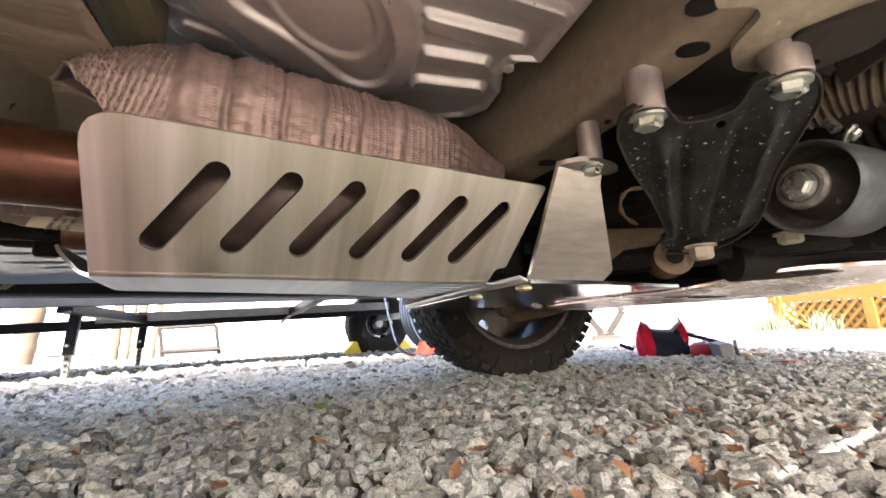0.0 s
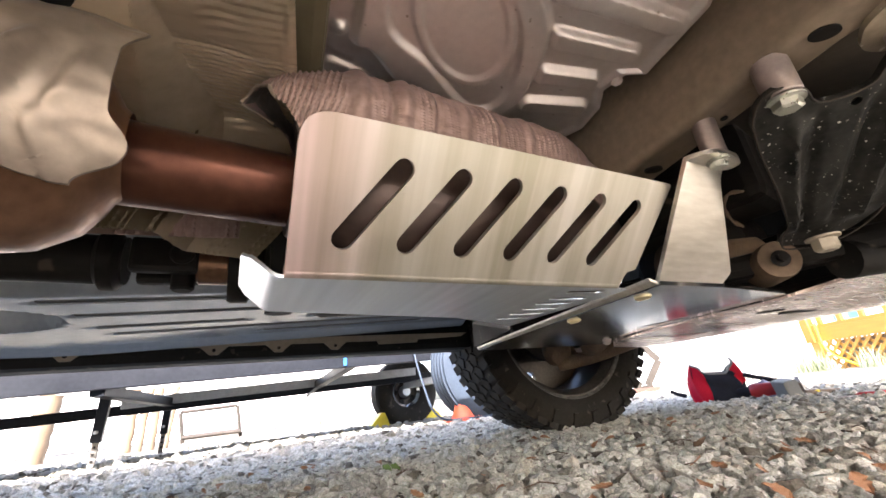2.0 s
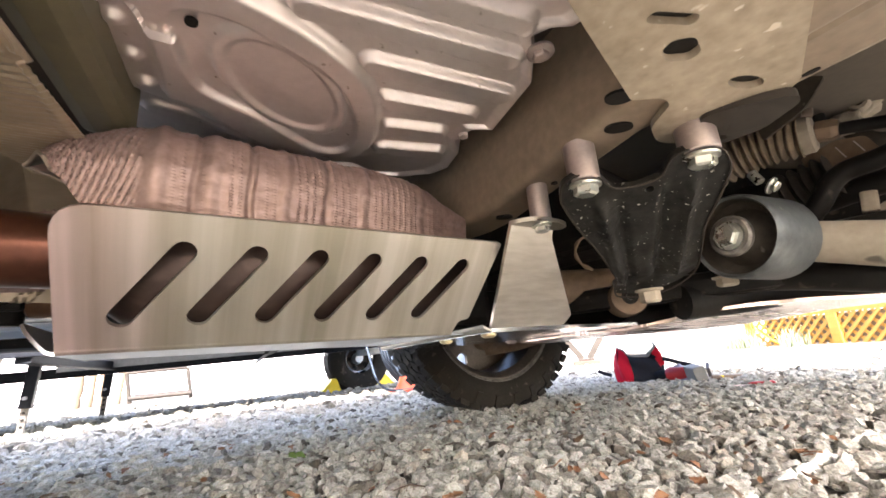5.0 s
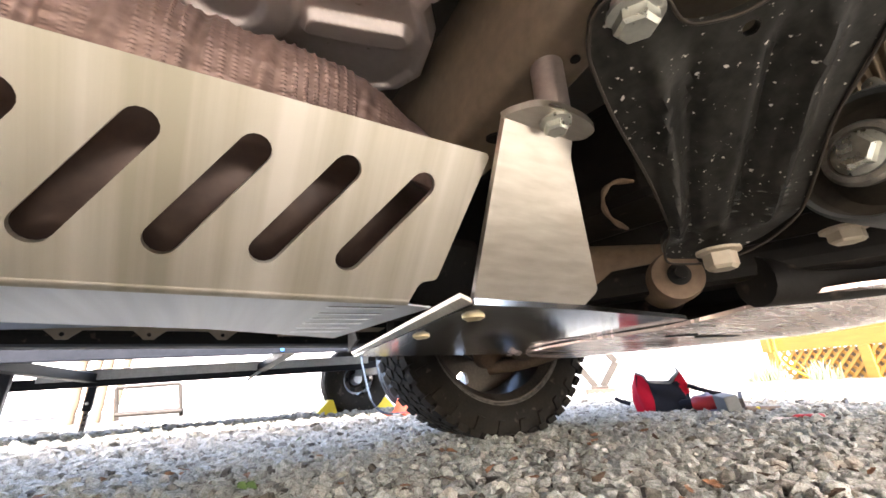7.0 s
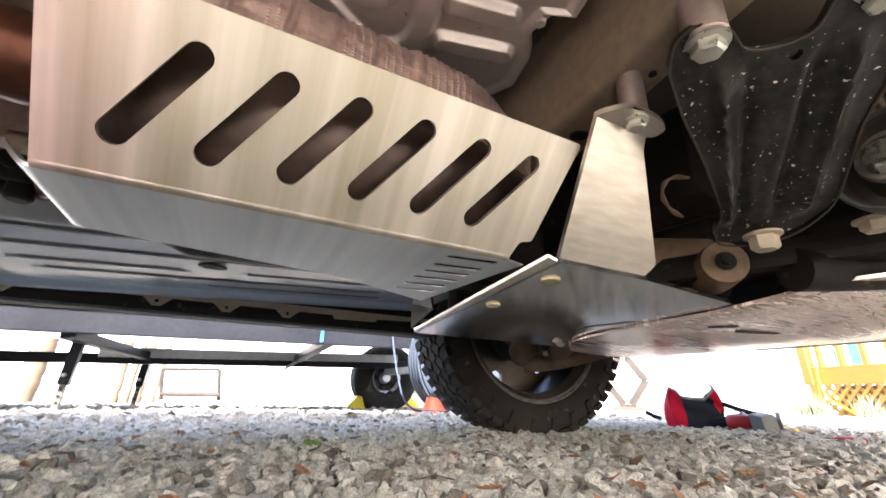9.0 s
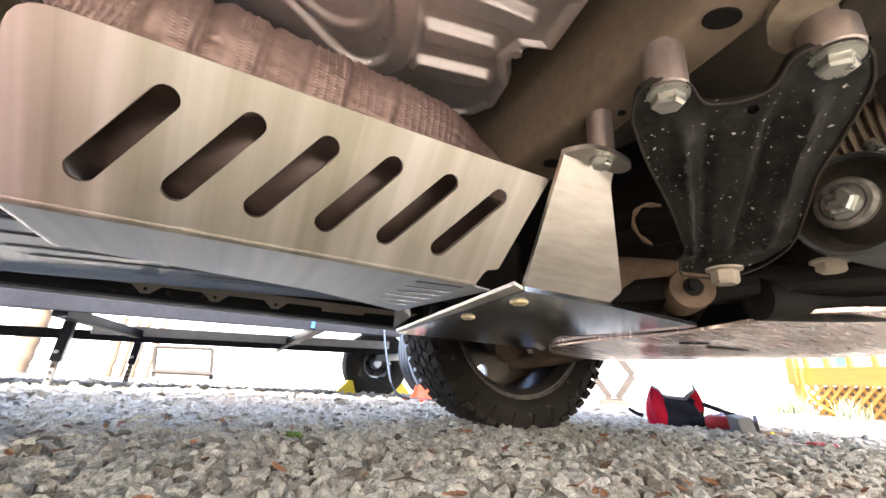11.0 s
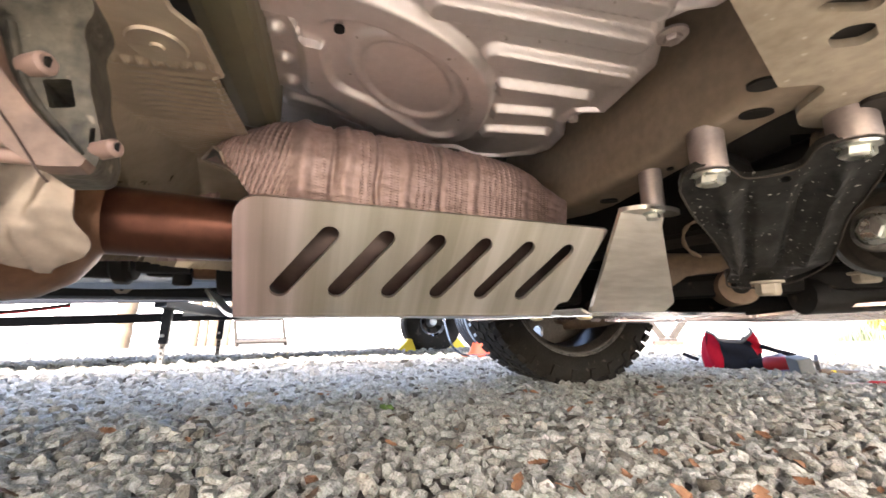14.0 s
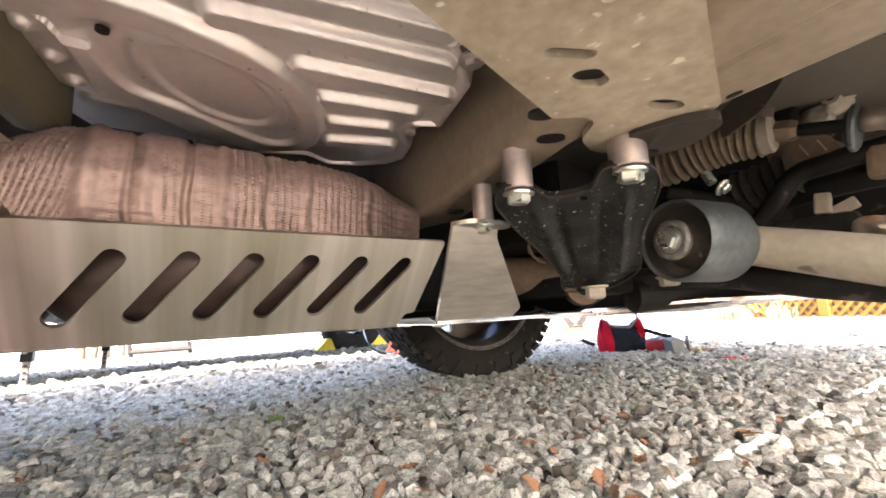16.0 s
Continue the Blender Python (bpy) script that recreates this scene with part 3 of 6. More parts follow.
def soft(a, b, x):
    """The smooth step from a to b, for arrays."""
    t = np.clip((x - a) / (b - a), 0.0, 1.0)
    return t * t * (3 - 2 * t)


def to_segment(x, y, a, b):
    dx, dy = b[0] - a[0], b[1] - a[1]
    t = np.clip(((x - a[0]) * dx + (y - a[1]) * dy) / (dx * dx + dy * dy), 0.0, 1.0)
    return np.hypot(x - a[0] - t * dx, y - a[1] - t * dy)


def to_loop(x, y, loop):
    """Distance to a closed outline with rounded corners, negative inside."""
    pts = curve_through([(*p, 0) for p in loop[-2:] + loop + loop[:2]], 4)[8:-7]
    d = np.full_like(x, 9.0)
    inside = np.zeros(x.shape, dtype=bool)
    for p, q in zip(pts, pts[1:]):
        d = np.minimum(d, to_segment(x, y, p, q))
        if p.y != q.y:
            inside ^= ((p.y > y) != (q.y > y)) & (x < p.x + (y - p.y) * (q.x - p.x) / (q.y - p.y))
    return np.where(inside, -d, d)


def pan_height(x, y, right):
    """How far the stamping stands down from its sheet."""
    ring, inner = to_loop(x, y, RING), to_loop(x, y, INNER)
    h = 0.0085 * soft(0.005, -0.003, ring)
    ca, sa = math.cos(0.80), math.sin(0.80)
    dx, dy = x - 0.117, y - 0.305
    r = np.hypot((dx * ca + dy * sa) / 0.063, (-dx * sa + dy * ca) / 0.037)
    h = h - np.where(ring < 0, 0.0055 * soft(0.0025, -0.0035, inner) - 0.0030 * soft(1.07, 0.96, r) + 0.0030 * soft(0.90, 0.78, r), 0.0)
    for a, b in RIBS:
        h = np.maximum(h, 0.0072 * soft(0.0122, 0.0062, to_segment(x, y, a, b)) * soft(0.001, 0.008, ring))
    for px, py in ((0.012, 0.265), (0.015, 0.281), (0.021, 0.312), (0.027, 0.340)):
        h = np.maximum(h, 0.005 * soft(0.0085, 0.002, np.hypot(x - px, y - py)))
    h = np.maximum(h, 0.0045 * soft(0.012, 0.006, to_segment(x, y, (0.030, 0.388), (0.092, 0.398))))
    edge = np.minimum(right - x, 0.448 - y)
    h = h + np.where(x > 0.1, 0.004 * soft(0.0, 0.003, edge) * soft(0.016, 0.008, edge), 0.0) - 0.012 * soft(0.005, 0.0, edge)
    return h - 0.010 * soft(0.008, 0.030, ring) * soft(0.345, 0.372, y) * soft(0.235, 0.205, x)


def stamped_panel():
    g = thing("heat_shield_panel", "stamped tan-grey metal heat panel with raised ribs and oval boss", "heat shield")
    nu, nv = 250, 330
    v = np.linspace(0, 1, nv + 1)[:, None]
    y = 0.04 + 0.41 * v
    left = -0.013 + 0.10 * np.maximum(0, y - 0.24) + 0.9 * np.maximum(0, y - 0.405) ** 1.3
    right = np.array([pan_right(q) for q in y[:, 0]])[:, None]
    x = left + (right - left) * np.linspace(0, 1, nu + 1)[None, :]
    y = y + 0 * x
    down = pan_height(x, y, right)

    def place(u, v):
        i, j = round(u * nu), round(v * nv)
        return (x[j, i], y[j, i], 0.3945 - down[j, i])
    part("ribbed_sheet", thicken(grid(nu, nv, place), (0, 0, 0.002)), M_PAN, g, smooth=True)
    for x, y in ((0.055, 0.260), (0.126, 0.3675)):
        # not cut through: the hole's shade is a dark disc
        part("drain_hole", rod((x, y, 0.3872), (x, y, 0.3895), 0.0036, 16), M_DARK, g, "small dark disc in place of a hole")
    hex_bolt((0.268, 0.187, 0.390), (0, 0, -1), 0.006, 0.006, M_ZINC, g, 0.010)
    hex_bolt((0.276, 0.300, 0.388), (0, 0, -1), 0.005, 0.004, M_PAN, g)
    g.location = (0.001, 0.003, -0.003)
    return g


stamped_panel()


# ---- crossmember with gusset ----
def crossmember():
    g = thing("frame_crossmember", "dusty tan painted steel frame crossmember with punched holes", "crossmember")
    # rounded box beam that runs across the truck
    sec = rounded([(0.035, 0.0), (0.035, 0.11), (-0.008, 0.11), (-0.010, 0.052), (-0.008, 0.0)], [0.006, 0, 0, 0.018, 0.010], 6)
    ends = [(0.300, -0.06, 0.336), (0.312, 0.08, 0.336), (0.320, 0.18, 0.336), (0.325, 0.27, 0.327), (0.328, 0.35, 0.320), (0.330, 0.392, 0.322), (0.334, 0.50, 0.335)]
    bm = bmesh.new()
    rings = []
    for i, (x, y, z) in enumerate(ends):
        wide = [1.3, 1.15, 1.0, 1.0, 1.15, 1.25, 1.4][i]
        rings.append([bm.verts.new((x + a * wide, y, z + b)) for a, b in sec])
    for a, b in zip(rings, rings[1:]):
        for k in range(len(sec)):
            bm.faces.new((a[k], a[(k + 1) % len(sec)], b[(k + 1) % len(sec)], b[k]))
    bm.faces.new(rings[0])
    bm.faces.new(rings[-1])
    part("beam", bm, M_TAN_SHADED, g, "tan beam with thin dust, its shade put into the colour", smooth=True)
    out = rounded([(0.187, 0.110), (0.08, 0.072), (0.08, -0.04), (0.290, 0.053), (0.384, 0.090), (0.397, 0.108), (0.408, 0.140), (0.398, 0.168), (0.372, 0.178), (0.345, 0.166), (0.330, 0.142), (0.318, 0.140), (0.300, 0.151)], [0, 0, 0, 0.004, 0.006, 0.008, 0.016, 0.014, 0.012, 0.008, 0.008, 0.006, 0.003])
    holes = [rounded([(0.272, 0.108), (0.281, 0.1005), (0.296, 0.105), (0.297, 0.112), (0.286, 0.119), (0.275, 0.116)], 0.004), slot((0.249, 0.103), (0.267, 0.0955), 0.0036), ring2d((0.352, 0.107), 0.0058, 24, 2.3, -0.25)]
    part("gusset_plate", plate(out, holes, 0.005, pose(0, 0, 0.3305)), M_TAN, g, "flat tan gusset plate with three holes")
    lip = rounded([(0.363, 0.140), (0.371, 0.116), (0.384, 0.093), (0.398, 0.096), (0.411, 0.122), (0.407, 0.148), (0.396, 0.163)], 0.006)
    part("lower_lip", bevelled(plate(lip, [ring2d((0.394, 0.146), 0.0042, 16, 1.9, -0.5)], 0.006, place=lambda u, v, w: Vector((u, v, 0.3225 + w + 0.25 * max(0.0, 0.385 - u) - 0.10 * max(0.0, u - 0.40)))), 0.0012), M_JACK, g, "scuffed dark lower lip of the gusset")
    # thin dark sheets behind the gusset holes, in place of the shade inside
    part("hole_shade", box((0.062, 0.032, 0.001), pose(0.271, 0.107, 0.3363)), M_DARK, g, "dark sheet standing in for shade behind the holes")
    part("hole_shade", box((0.034, 0.020, 0.001), pose(0.352, 0.107, 0.3363)), M_DARK, g, "dark sheet standing in for shade behind the holes")
    # flat dark discs on the beam, painted shade for its punched holes
    for x, y, r, sx in ((0.330, 0.181, 0.0072, 1.5), (0.345, 0.336, 0.0060, 1.5), (0.297, 0.156, 0.0075, 1.3)):
        part("punched_hole", lathe([(0, 0), (r, 0), (r, 0.002), (0, 0.002)], pose(x, y, 0.3346 - 0.11 * max(0, y - 0.19), 0, 0, -30) @ Matrix.Diagonal((sx, 1, 1, 1)), 24), M_DARK, g, "dark oval disc in place of a punched hole")
    part("punched_hole", lathe([(0, 0), (0.003, 0), (0.003, 0.002), (0, 0.002)], pose(0.345, 0.262, 0.3268), 16), M_DARK, g)
    for x, y, z, r in ((0.324, 0.214, 0.304, 0.0122), (0.377, 0.152, 0.309, 0.0135)):
        part("spacer", rod((x, y, z), (x, y, 0.337), r, 28, 0.001), M_ZINC, g, "bright zinc spacer tube", smooth=True)
    return g


crossmember()


def frame_rail():
    """The rail on the near side, running forward from the gusset."""
    g = thing("frame_rail", "dusty tan boxed steel truck frame rail", "frame rail")
    bm = box((0.056, 0.43, 0.13), pose(0.374, -0.073, 0.402, 0, 0, -1), 0.008)
    part("rail", bm, M_TAN_SHADED, g)
    bm = box((2.0, 0.09, 0.10), pose(-0.95, -0.03, 0.44, 0, 3, 0), 0.012)
    part("rear_rail", bm, M_TAN, g)
    # same rail in near black: the front end's shade is in its colour
    part("front_rail", box((1.0, 0.08, 0.10), pose(0.95, -0.03, 0.470, 0, 0, 0), 0.012), M_DARK, g)
    # dark disc whose colour stands for the shade inside a drain hole
    part("drain_hole", lathe([(0, 0), (0.0030, 0), (0.0030, 0.0016), (0, 0.0016)], pose(0.393, 0.086, 0.3362) @ Matrix.Diagonal((0.7, 1.6, 1, 1)), 18), M_DARK, g, "small dark disc in place of a drain hole")
    return g


frame_rail()


# ---- exhaust ----
def cat_radius(x):
    pts = [(-0.042, 0.006), (-0.034, 0.013), (-0.024, 0.020), (-0.01, 0.028), (0.0, 0.033), (0.02, 0.040), (0.045, 0.0460), (0.1, 0.0445), (0.15, 0.0435), (0.2, 0.0405), (0.235, 0.0375), (0.26, 0.031), (0.29, 0.019), (0.32, 0.008)]
    for (a, ra), (b, rb) in zip(pts, pts[1:]):
        if a <= x <= b:
            return ra + (rb - ra) * step(a, b, x) * 0.5 + (rb - ra) * (x - a) / (b - a) * 0.5
    return pts[0][1] if x < pts[0][0] else pts[-1][1]


def converter():
    g = thing("catalytic_converter", "catalytic converter wrapped in pinkish embossed foil heat shield", "exhaust part")
    bands = ((0.050, 0.058, 0.6), (0.064, 0.072, 0.5), (0.186, 0.194, 0.6), (0.082, 0.096, 1.0), (0.104, 0.118, 0.5), (0.130, 0.155, 1.0), (0.162, 0.182, 0.9), (0.198, 0.245, 1.1), (0.258, 0.285, 0.6))
    def place(u, v):
        x = -0.042 + 0.362 * u
        low = -0.42 + 0.32 * step(0.010, -0.020, x) + 0.50 * step(-0.016, -0.042, x)
        high = 1.42 - 0.45 * step(0.015, -0.042, x)
        a = math.pi * (low + (high - low) * v)
        r = cat_radius(x)
        turn = a / math.pi
        # columns of small embossed beads between plain bands, slanting rows at the rear
        patch = 0.0
        for b0, b1, h in bands:
            patch += h * step(b0 - 0.003, b0 + 0.003, x) * step(b1 + 0.003, b1 - 0.003, x)
        patch *= 0.55 + 0.9 * max(0.0, noise.noise(Vector((x * 30, turn * 5, 4.0))) + 0.3)
        xx = x + 0.0005 * math.sin(turn * 9)
        col = max(0.0, math.sin(xx * 2 * math.pi / 0.0060)) ** 1.5
        bead = 0.02 + 0.98 * (0.5 + 0.5 * math.sin(turn * 2 * math.pi * 36 + 2.1 * math.floor(xx / 0.0060)))
        e = 0.0012 * patch * col * bead
        diag = max(0.0, math.sin((x - 0.030 * turn) * 2 * math.pi / 0.0046)) * (0.35 + 0.65 * (0.5 + 0.5 * math.sin(turn * 2 * math.pi * 24 + x * 500)))
        e += 0.0017 * diag * step(0.034, 0.026, x) * step(-0.040, -0.030, x)
        # plain ridges and creases that run round the shield
        for c0, w0, h0 in ((0.040, 0.009, 0.0026), (0.064, 0.004, -0.0020), (0.074, 0.007, 0.0018), (0.100, 0.004, -0.0024), (0.124, 0.006, 0.0016), (0.158, 0.004, -0.0018), (0.190, 0.006, 0.0018), (0.250, 0.006, 0.0012)):
            e += 1.05 * h0 * bump_at(x - c0 - 0.0015 * math.sin(turn * 7), w0)
        e += 0.0030 * noise.noise(Vector((x * 24, turn * 3, 0.3))) + 0.0005 * noise.noise(Vector((x * 60, turn * 22, 2.3)))
        # cross folds on the upper side
        for c0, t0, w0 in ((0.085, 0.42, 0.020), (0.135, 0.38, 0.024), (0.165, 0.30, 0.016)):
            e += 0.0016 * bump_at(x - c0, w0) * bump_at(turn - t0 - (x - c0) * 1.2, 0.030)
        r += e
        z = 0.323 + r * math.sin(a)
        wide = 1.0 + 0.55 * step(0.02, -0.022, x) * (1 if math.cos(a) > 0 else 0.2)
        y = 0.379 - r * wide * math.cos(a)
        if a < 0:
            y, z = 0.379 - r * wide + 0.004 * min(1.0, -a), 0.323 + a / (0.42 * math.pi) * 0.035
        elif a > math.pi:
            y, z = 0.379 + r, 0.323 - (a - math.pi) / (0.42 * math.pi) * 0.07
        y -= 0.008 * step(0.0, -0.042, x)
        z -= 0.005 * step(0.03, -0.042, x)
        x += (0.009 + 0.040 * max(0.0, turn - 0.45)) * step(0.02, -0.042, x)
        return (x, y, z)
    part("foil_shield", grid(440, 400, place), M_WRAP, g, "pinkish embossed foil with rows of beads", smooth=True)
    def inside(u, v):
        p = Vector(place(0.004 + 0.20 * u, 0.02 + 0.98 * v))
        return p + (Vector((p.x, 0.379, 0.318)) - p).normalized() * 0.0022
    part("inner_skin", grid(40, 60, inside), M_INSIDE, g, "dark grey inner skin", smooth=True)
    # lip at the rear mouth of the shield, and the converter body inside it
    rim = [place(0, k / 24) for k in range(25)]
    near = [place((0.062 - 0.062 * k / 12), 0.0) for k in range(13)]
    part("mouth_lip", pipe(near + rim[1:], 0.0012, 10), M_SHROUD, g, "thin rolled lip", smooth=True)
    part("converter_body", lathe([(0, 0), (0.026, 0), (0.046, 0.026), (0.053, 0.042), (0.053, 0.25), (0.036, 0.29), (0.026, 0.32), (0, 0.32)], aim((0.0, 0.392, 0.267), (0.3, 0.398, 0.267)), 48), M_CAN, g, "dark brown steel converter can", smooth=True)
    return g


converter()


def exhaust_pipe():
    g = thing("exhaust_pipe", "heat-tinted dark red-brown steel exhaust pipe", "exhaust pipe")
    part("tube", pipe([(x, 0.388 + 0.105 * x, 0.2716 - 0.0036 * x) for x in np.linspace(-0.16, 0.05, 12)], 0.0253, 40), M_RUST, g, smooth=True)
    part("weld_bead", lathe([(0.0253, -0.003), (0.0285, 0.0), (0.0253, 0.003)], aim((-0.096, 0.378, 0.272), (0.0, 0.388, 0.2716)), 40), M_MUFF, g, smooth=True)
    return g


exhaust_pipe()


def muffler():
    g = thing("muffler", "rusty muffler under a dented tan heat shell", "muffler")
    ax = Vector((-1, -0.105, 0.0036)).normalized()
    start = Vector((-0.092, 0.372, 0.272))
    part("can", lathe([(0.0585, 0.032), (0.063, 0.06), (0.063, 0.36), (0.05, 0.40), (0, 0.42)], aim(start, start + ax), 56), M_MUFF, g, "rust-spotted can", smooth=True)
    part("end_cone", lathe([(0.0255, -0.004), (0.028, 0.0), (0.036, 0.004), (0.048, 0.013), (0.058, 0.030), (0.0585, 0.034)], aim(start, start + ax), 56), M_MUFF, g, "dark end cone", smooth=True)
    side, up = Vector((0, -1, 0)), Vector((0, 0, 1))
    def place(u, v):
        s1 = 0.40 * u * u
        low = -43 + 17 * step(0.004, 0.085, s1)
        deg = low + (150 - low) * v
        a = radians(deg)
        s0 = 0.004 - 0.007 * bump_at(deg - 36, 22) - 0.008 * bump_at(deg + 26, 13) + 0.012 * step(-32, -43, deg)
        s = s0 * (1 - 0.9 * step(0.0, 0.12, s1)) + s1 - 0.013
        # the sheet lies close at its mouth and swells into a lobe behind a slanting valley
        valley = 0.039 + 0.0004 * deg
        r = 0.0690 + 0.016 * step(valley, valley + 0.024, s) - 0.0065 * bump_at(s - valley + 0.003, 0.010)
        crest = s - 0.0238 + 0.00044 * deg
        r += (0.0075 * bump_at(crest, 0.0075) - 0.0035 * bump_at(crest - 0.012, 0.008) - 0.0040 * bump_at(crest + 0.012, 0.008)) * bump_at(deg + 6, 27)
        r += 0.0022 * noise.noise(Vector((s * 26, deg * 0.045, 0.7))) + 0.0008 * noise.noise(Vector((s * 90, deg * 0.15, 3.1)))
        r += 0.002 * bump_at(s - 0.010, 0.016) * bump_at(deg - 34, 20)
        for sc, dc, ws, wd, h in ((0.075, -22, 0.020, 18, -0.010), (0.105, 22, 0.026, 30, -0.008), (0.16, -5, 0.03, 30, -0.012), (0.06, 62, 0.03, 18, -0.007), (0.22, 20, 0.04, 30, -0.010)):
            r += h * bump_at(s - sc, ws) * bump_at(deg - dc, wd)
        r = max(r, 0.0655)
        return start + ax * s + side * (r * math.cos(a)) + up * (r * math.sin(a))
    part("heat_shell", thicken(grid(150, 130, place), (0, 0.0015, 0)), M_SHROUD, g, "dented tan sheet-metal shell with a wavy edge", smooth=True)
    part("seam", pipe([start + ax * (0.03 + 0.04 * k) + side * 0.05 + up * -0.045 for k in range(9)], 0.004, 10), M_MUFF, g, smooth=True)
    return g


muffler()


def hanger():
    g = thing("exhaust_hanger", "rubber exhaust hanger block with pinkish steel rod loop", "exhaust hanger")
    body = rounded([(-0.098, 0.300), (-0.096, 0.313), (-0.080, 0.318), (-0.075, 0.302), (-0.071, 0.288), (-0.059, 0.272), (-0.052, 0.265), (-0.043, 0.2575), (-0.0445, 0.2545), (-0.058, 0.2530), (-0.071, 0.263), (-0.081, 0.273), (-0.089, 0.281)],
                   [0.008, 0.008, 0.006, 0.006, 0.008, 0.01, 0.01, 0.001, 0.001, 0.004, 0.02, 0.02, 0.01])
    def at(y0):
        return lambda u, v, w: Vector((u, y0 + w + 0.10 * (0.30 - v), v))
    part("block", bevelled(plate(body, (), 0.009, place=at(0.196)), 0.0022, 3), M_HANG, g, "dusty mauve hanger block", smooth=True)
    core = rounded([(-0.084, 0.320), (-0.070, 0.334), (-0.054, 0.334), (-0.049, 0.322), (-0.0525, 0.313), (-0.049, 0.300), (-0.0485, 0.290), (-0.0445, 0.276), (-0.0425, 0.266), (-0.044, 0.256), (-0.060, 0.254), (-0.076, 0.282)], 0.004)
    slit = rounded([(-0.063, 0.290), (-0.0545, 0.292), (-0.0518, 0.281), (-0.0600, 0.279)], 0.001)
    gap = rounded([(-0.0470, 0.2735), (-0.0450, 0.2740), (-0.0450, 0.2665), (-0.0468, 0.2665)], 0.0006)
    part("core", bevelled(plate(core, [slit, gap], 0.022, place=at(0.2065)), 0.0015), M_CORE, g, "dark scuffed back half of the block", smooth=True)
    part("core_rib", pipe([(x, 0.2065 + 0.10 * (0.30 - z), z) for x, z in ((-0.074, 0.310), (-0.0715, 0.300), (-0.068, 0.288), (-0.062, 0.278), (-0.055, 0.270), (-0.049, 0.262))], 0.0016, 10), M_CORE, g, smooth=True)
    part("seam", pipe([(x + 0.003, 0.1954 + 0.10 * (0.30 - z), z) for x, z in ((-0.078, 0.314), (-0.086, 0.306), (-0.0855, 0.296), (-0.080, 0.283), (-0.068, 0.266), (-0.059, 0.251), (-0.056, 0.2475))], 0.0004, 8), M_CAN, g, "dark moulding seam")
    for x, y, z, r in ((-0.069, 0.206, 0.2945, 0.0046), (-0.0455, 0.210, 0.2655, 0.0037)):
        tip = Vector((x + 0.0088, y - 0.002, z + 0.0010))
        pin = part("pin", rod((x - 0.001, y + 0.004, z), tip, r, 18, 0.0012), M_ROD, g, "pinkish steel pin", smooth=True)
        # bore drawn as a dark disc, its shade in the colour
        part("bore", rod(tip - Vector((0.0004, 0, 0)), tip + Vector((0.0003, -0.0001, 0)), r * 0.5, 14), M_DARK, pin, "dark bore in the pin's end")
    loop = curve_through([(-0.084, 0.203, 0.296), (-0.090, 0.205, 0.294), (-0.098, 0.206, 0.291), (-0.1050, 0.207, 0.286), (-0.1070, 0.209, 0.279), (-0.104, 0.211, 0.271), (-0.095, 0.213, 0.2645), (-0.081, 0.214, 0.2605), (-0.068, 0.2145, 0.2605), (-0.056, 0.2145, 0.2600)], 6)
    part("rod_loop", pipe(loop, 0.0030, 14), M_ROD, g, "pinkish bent rod", smooth=True)
    g.location = (0.004, 0.0, -0.002)
    return g


hanger()


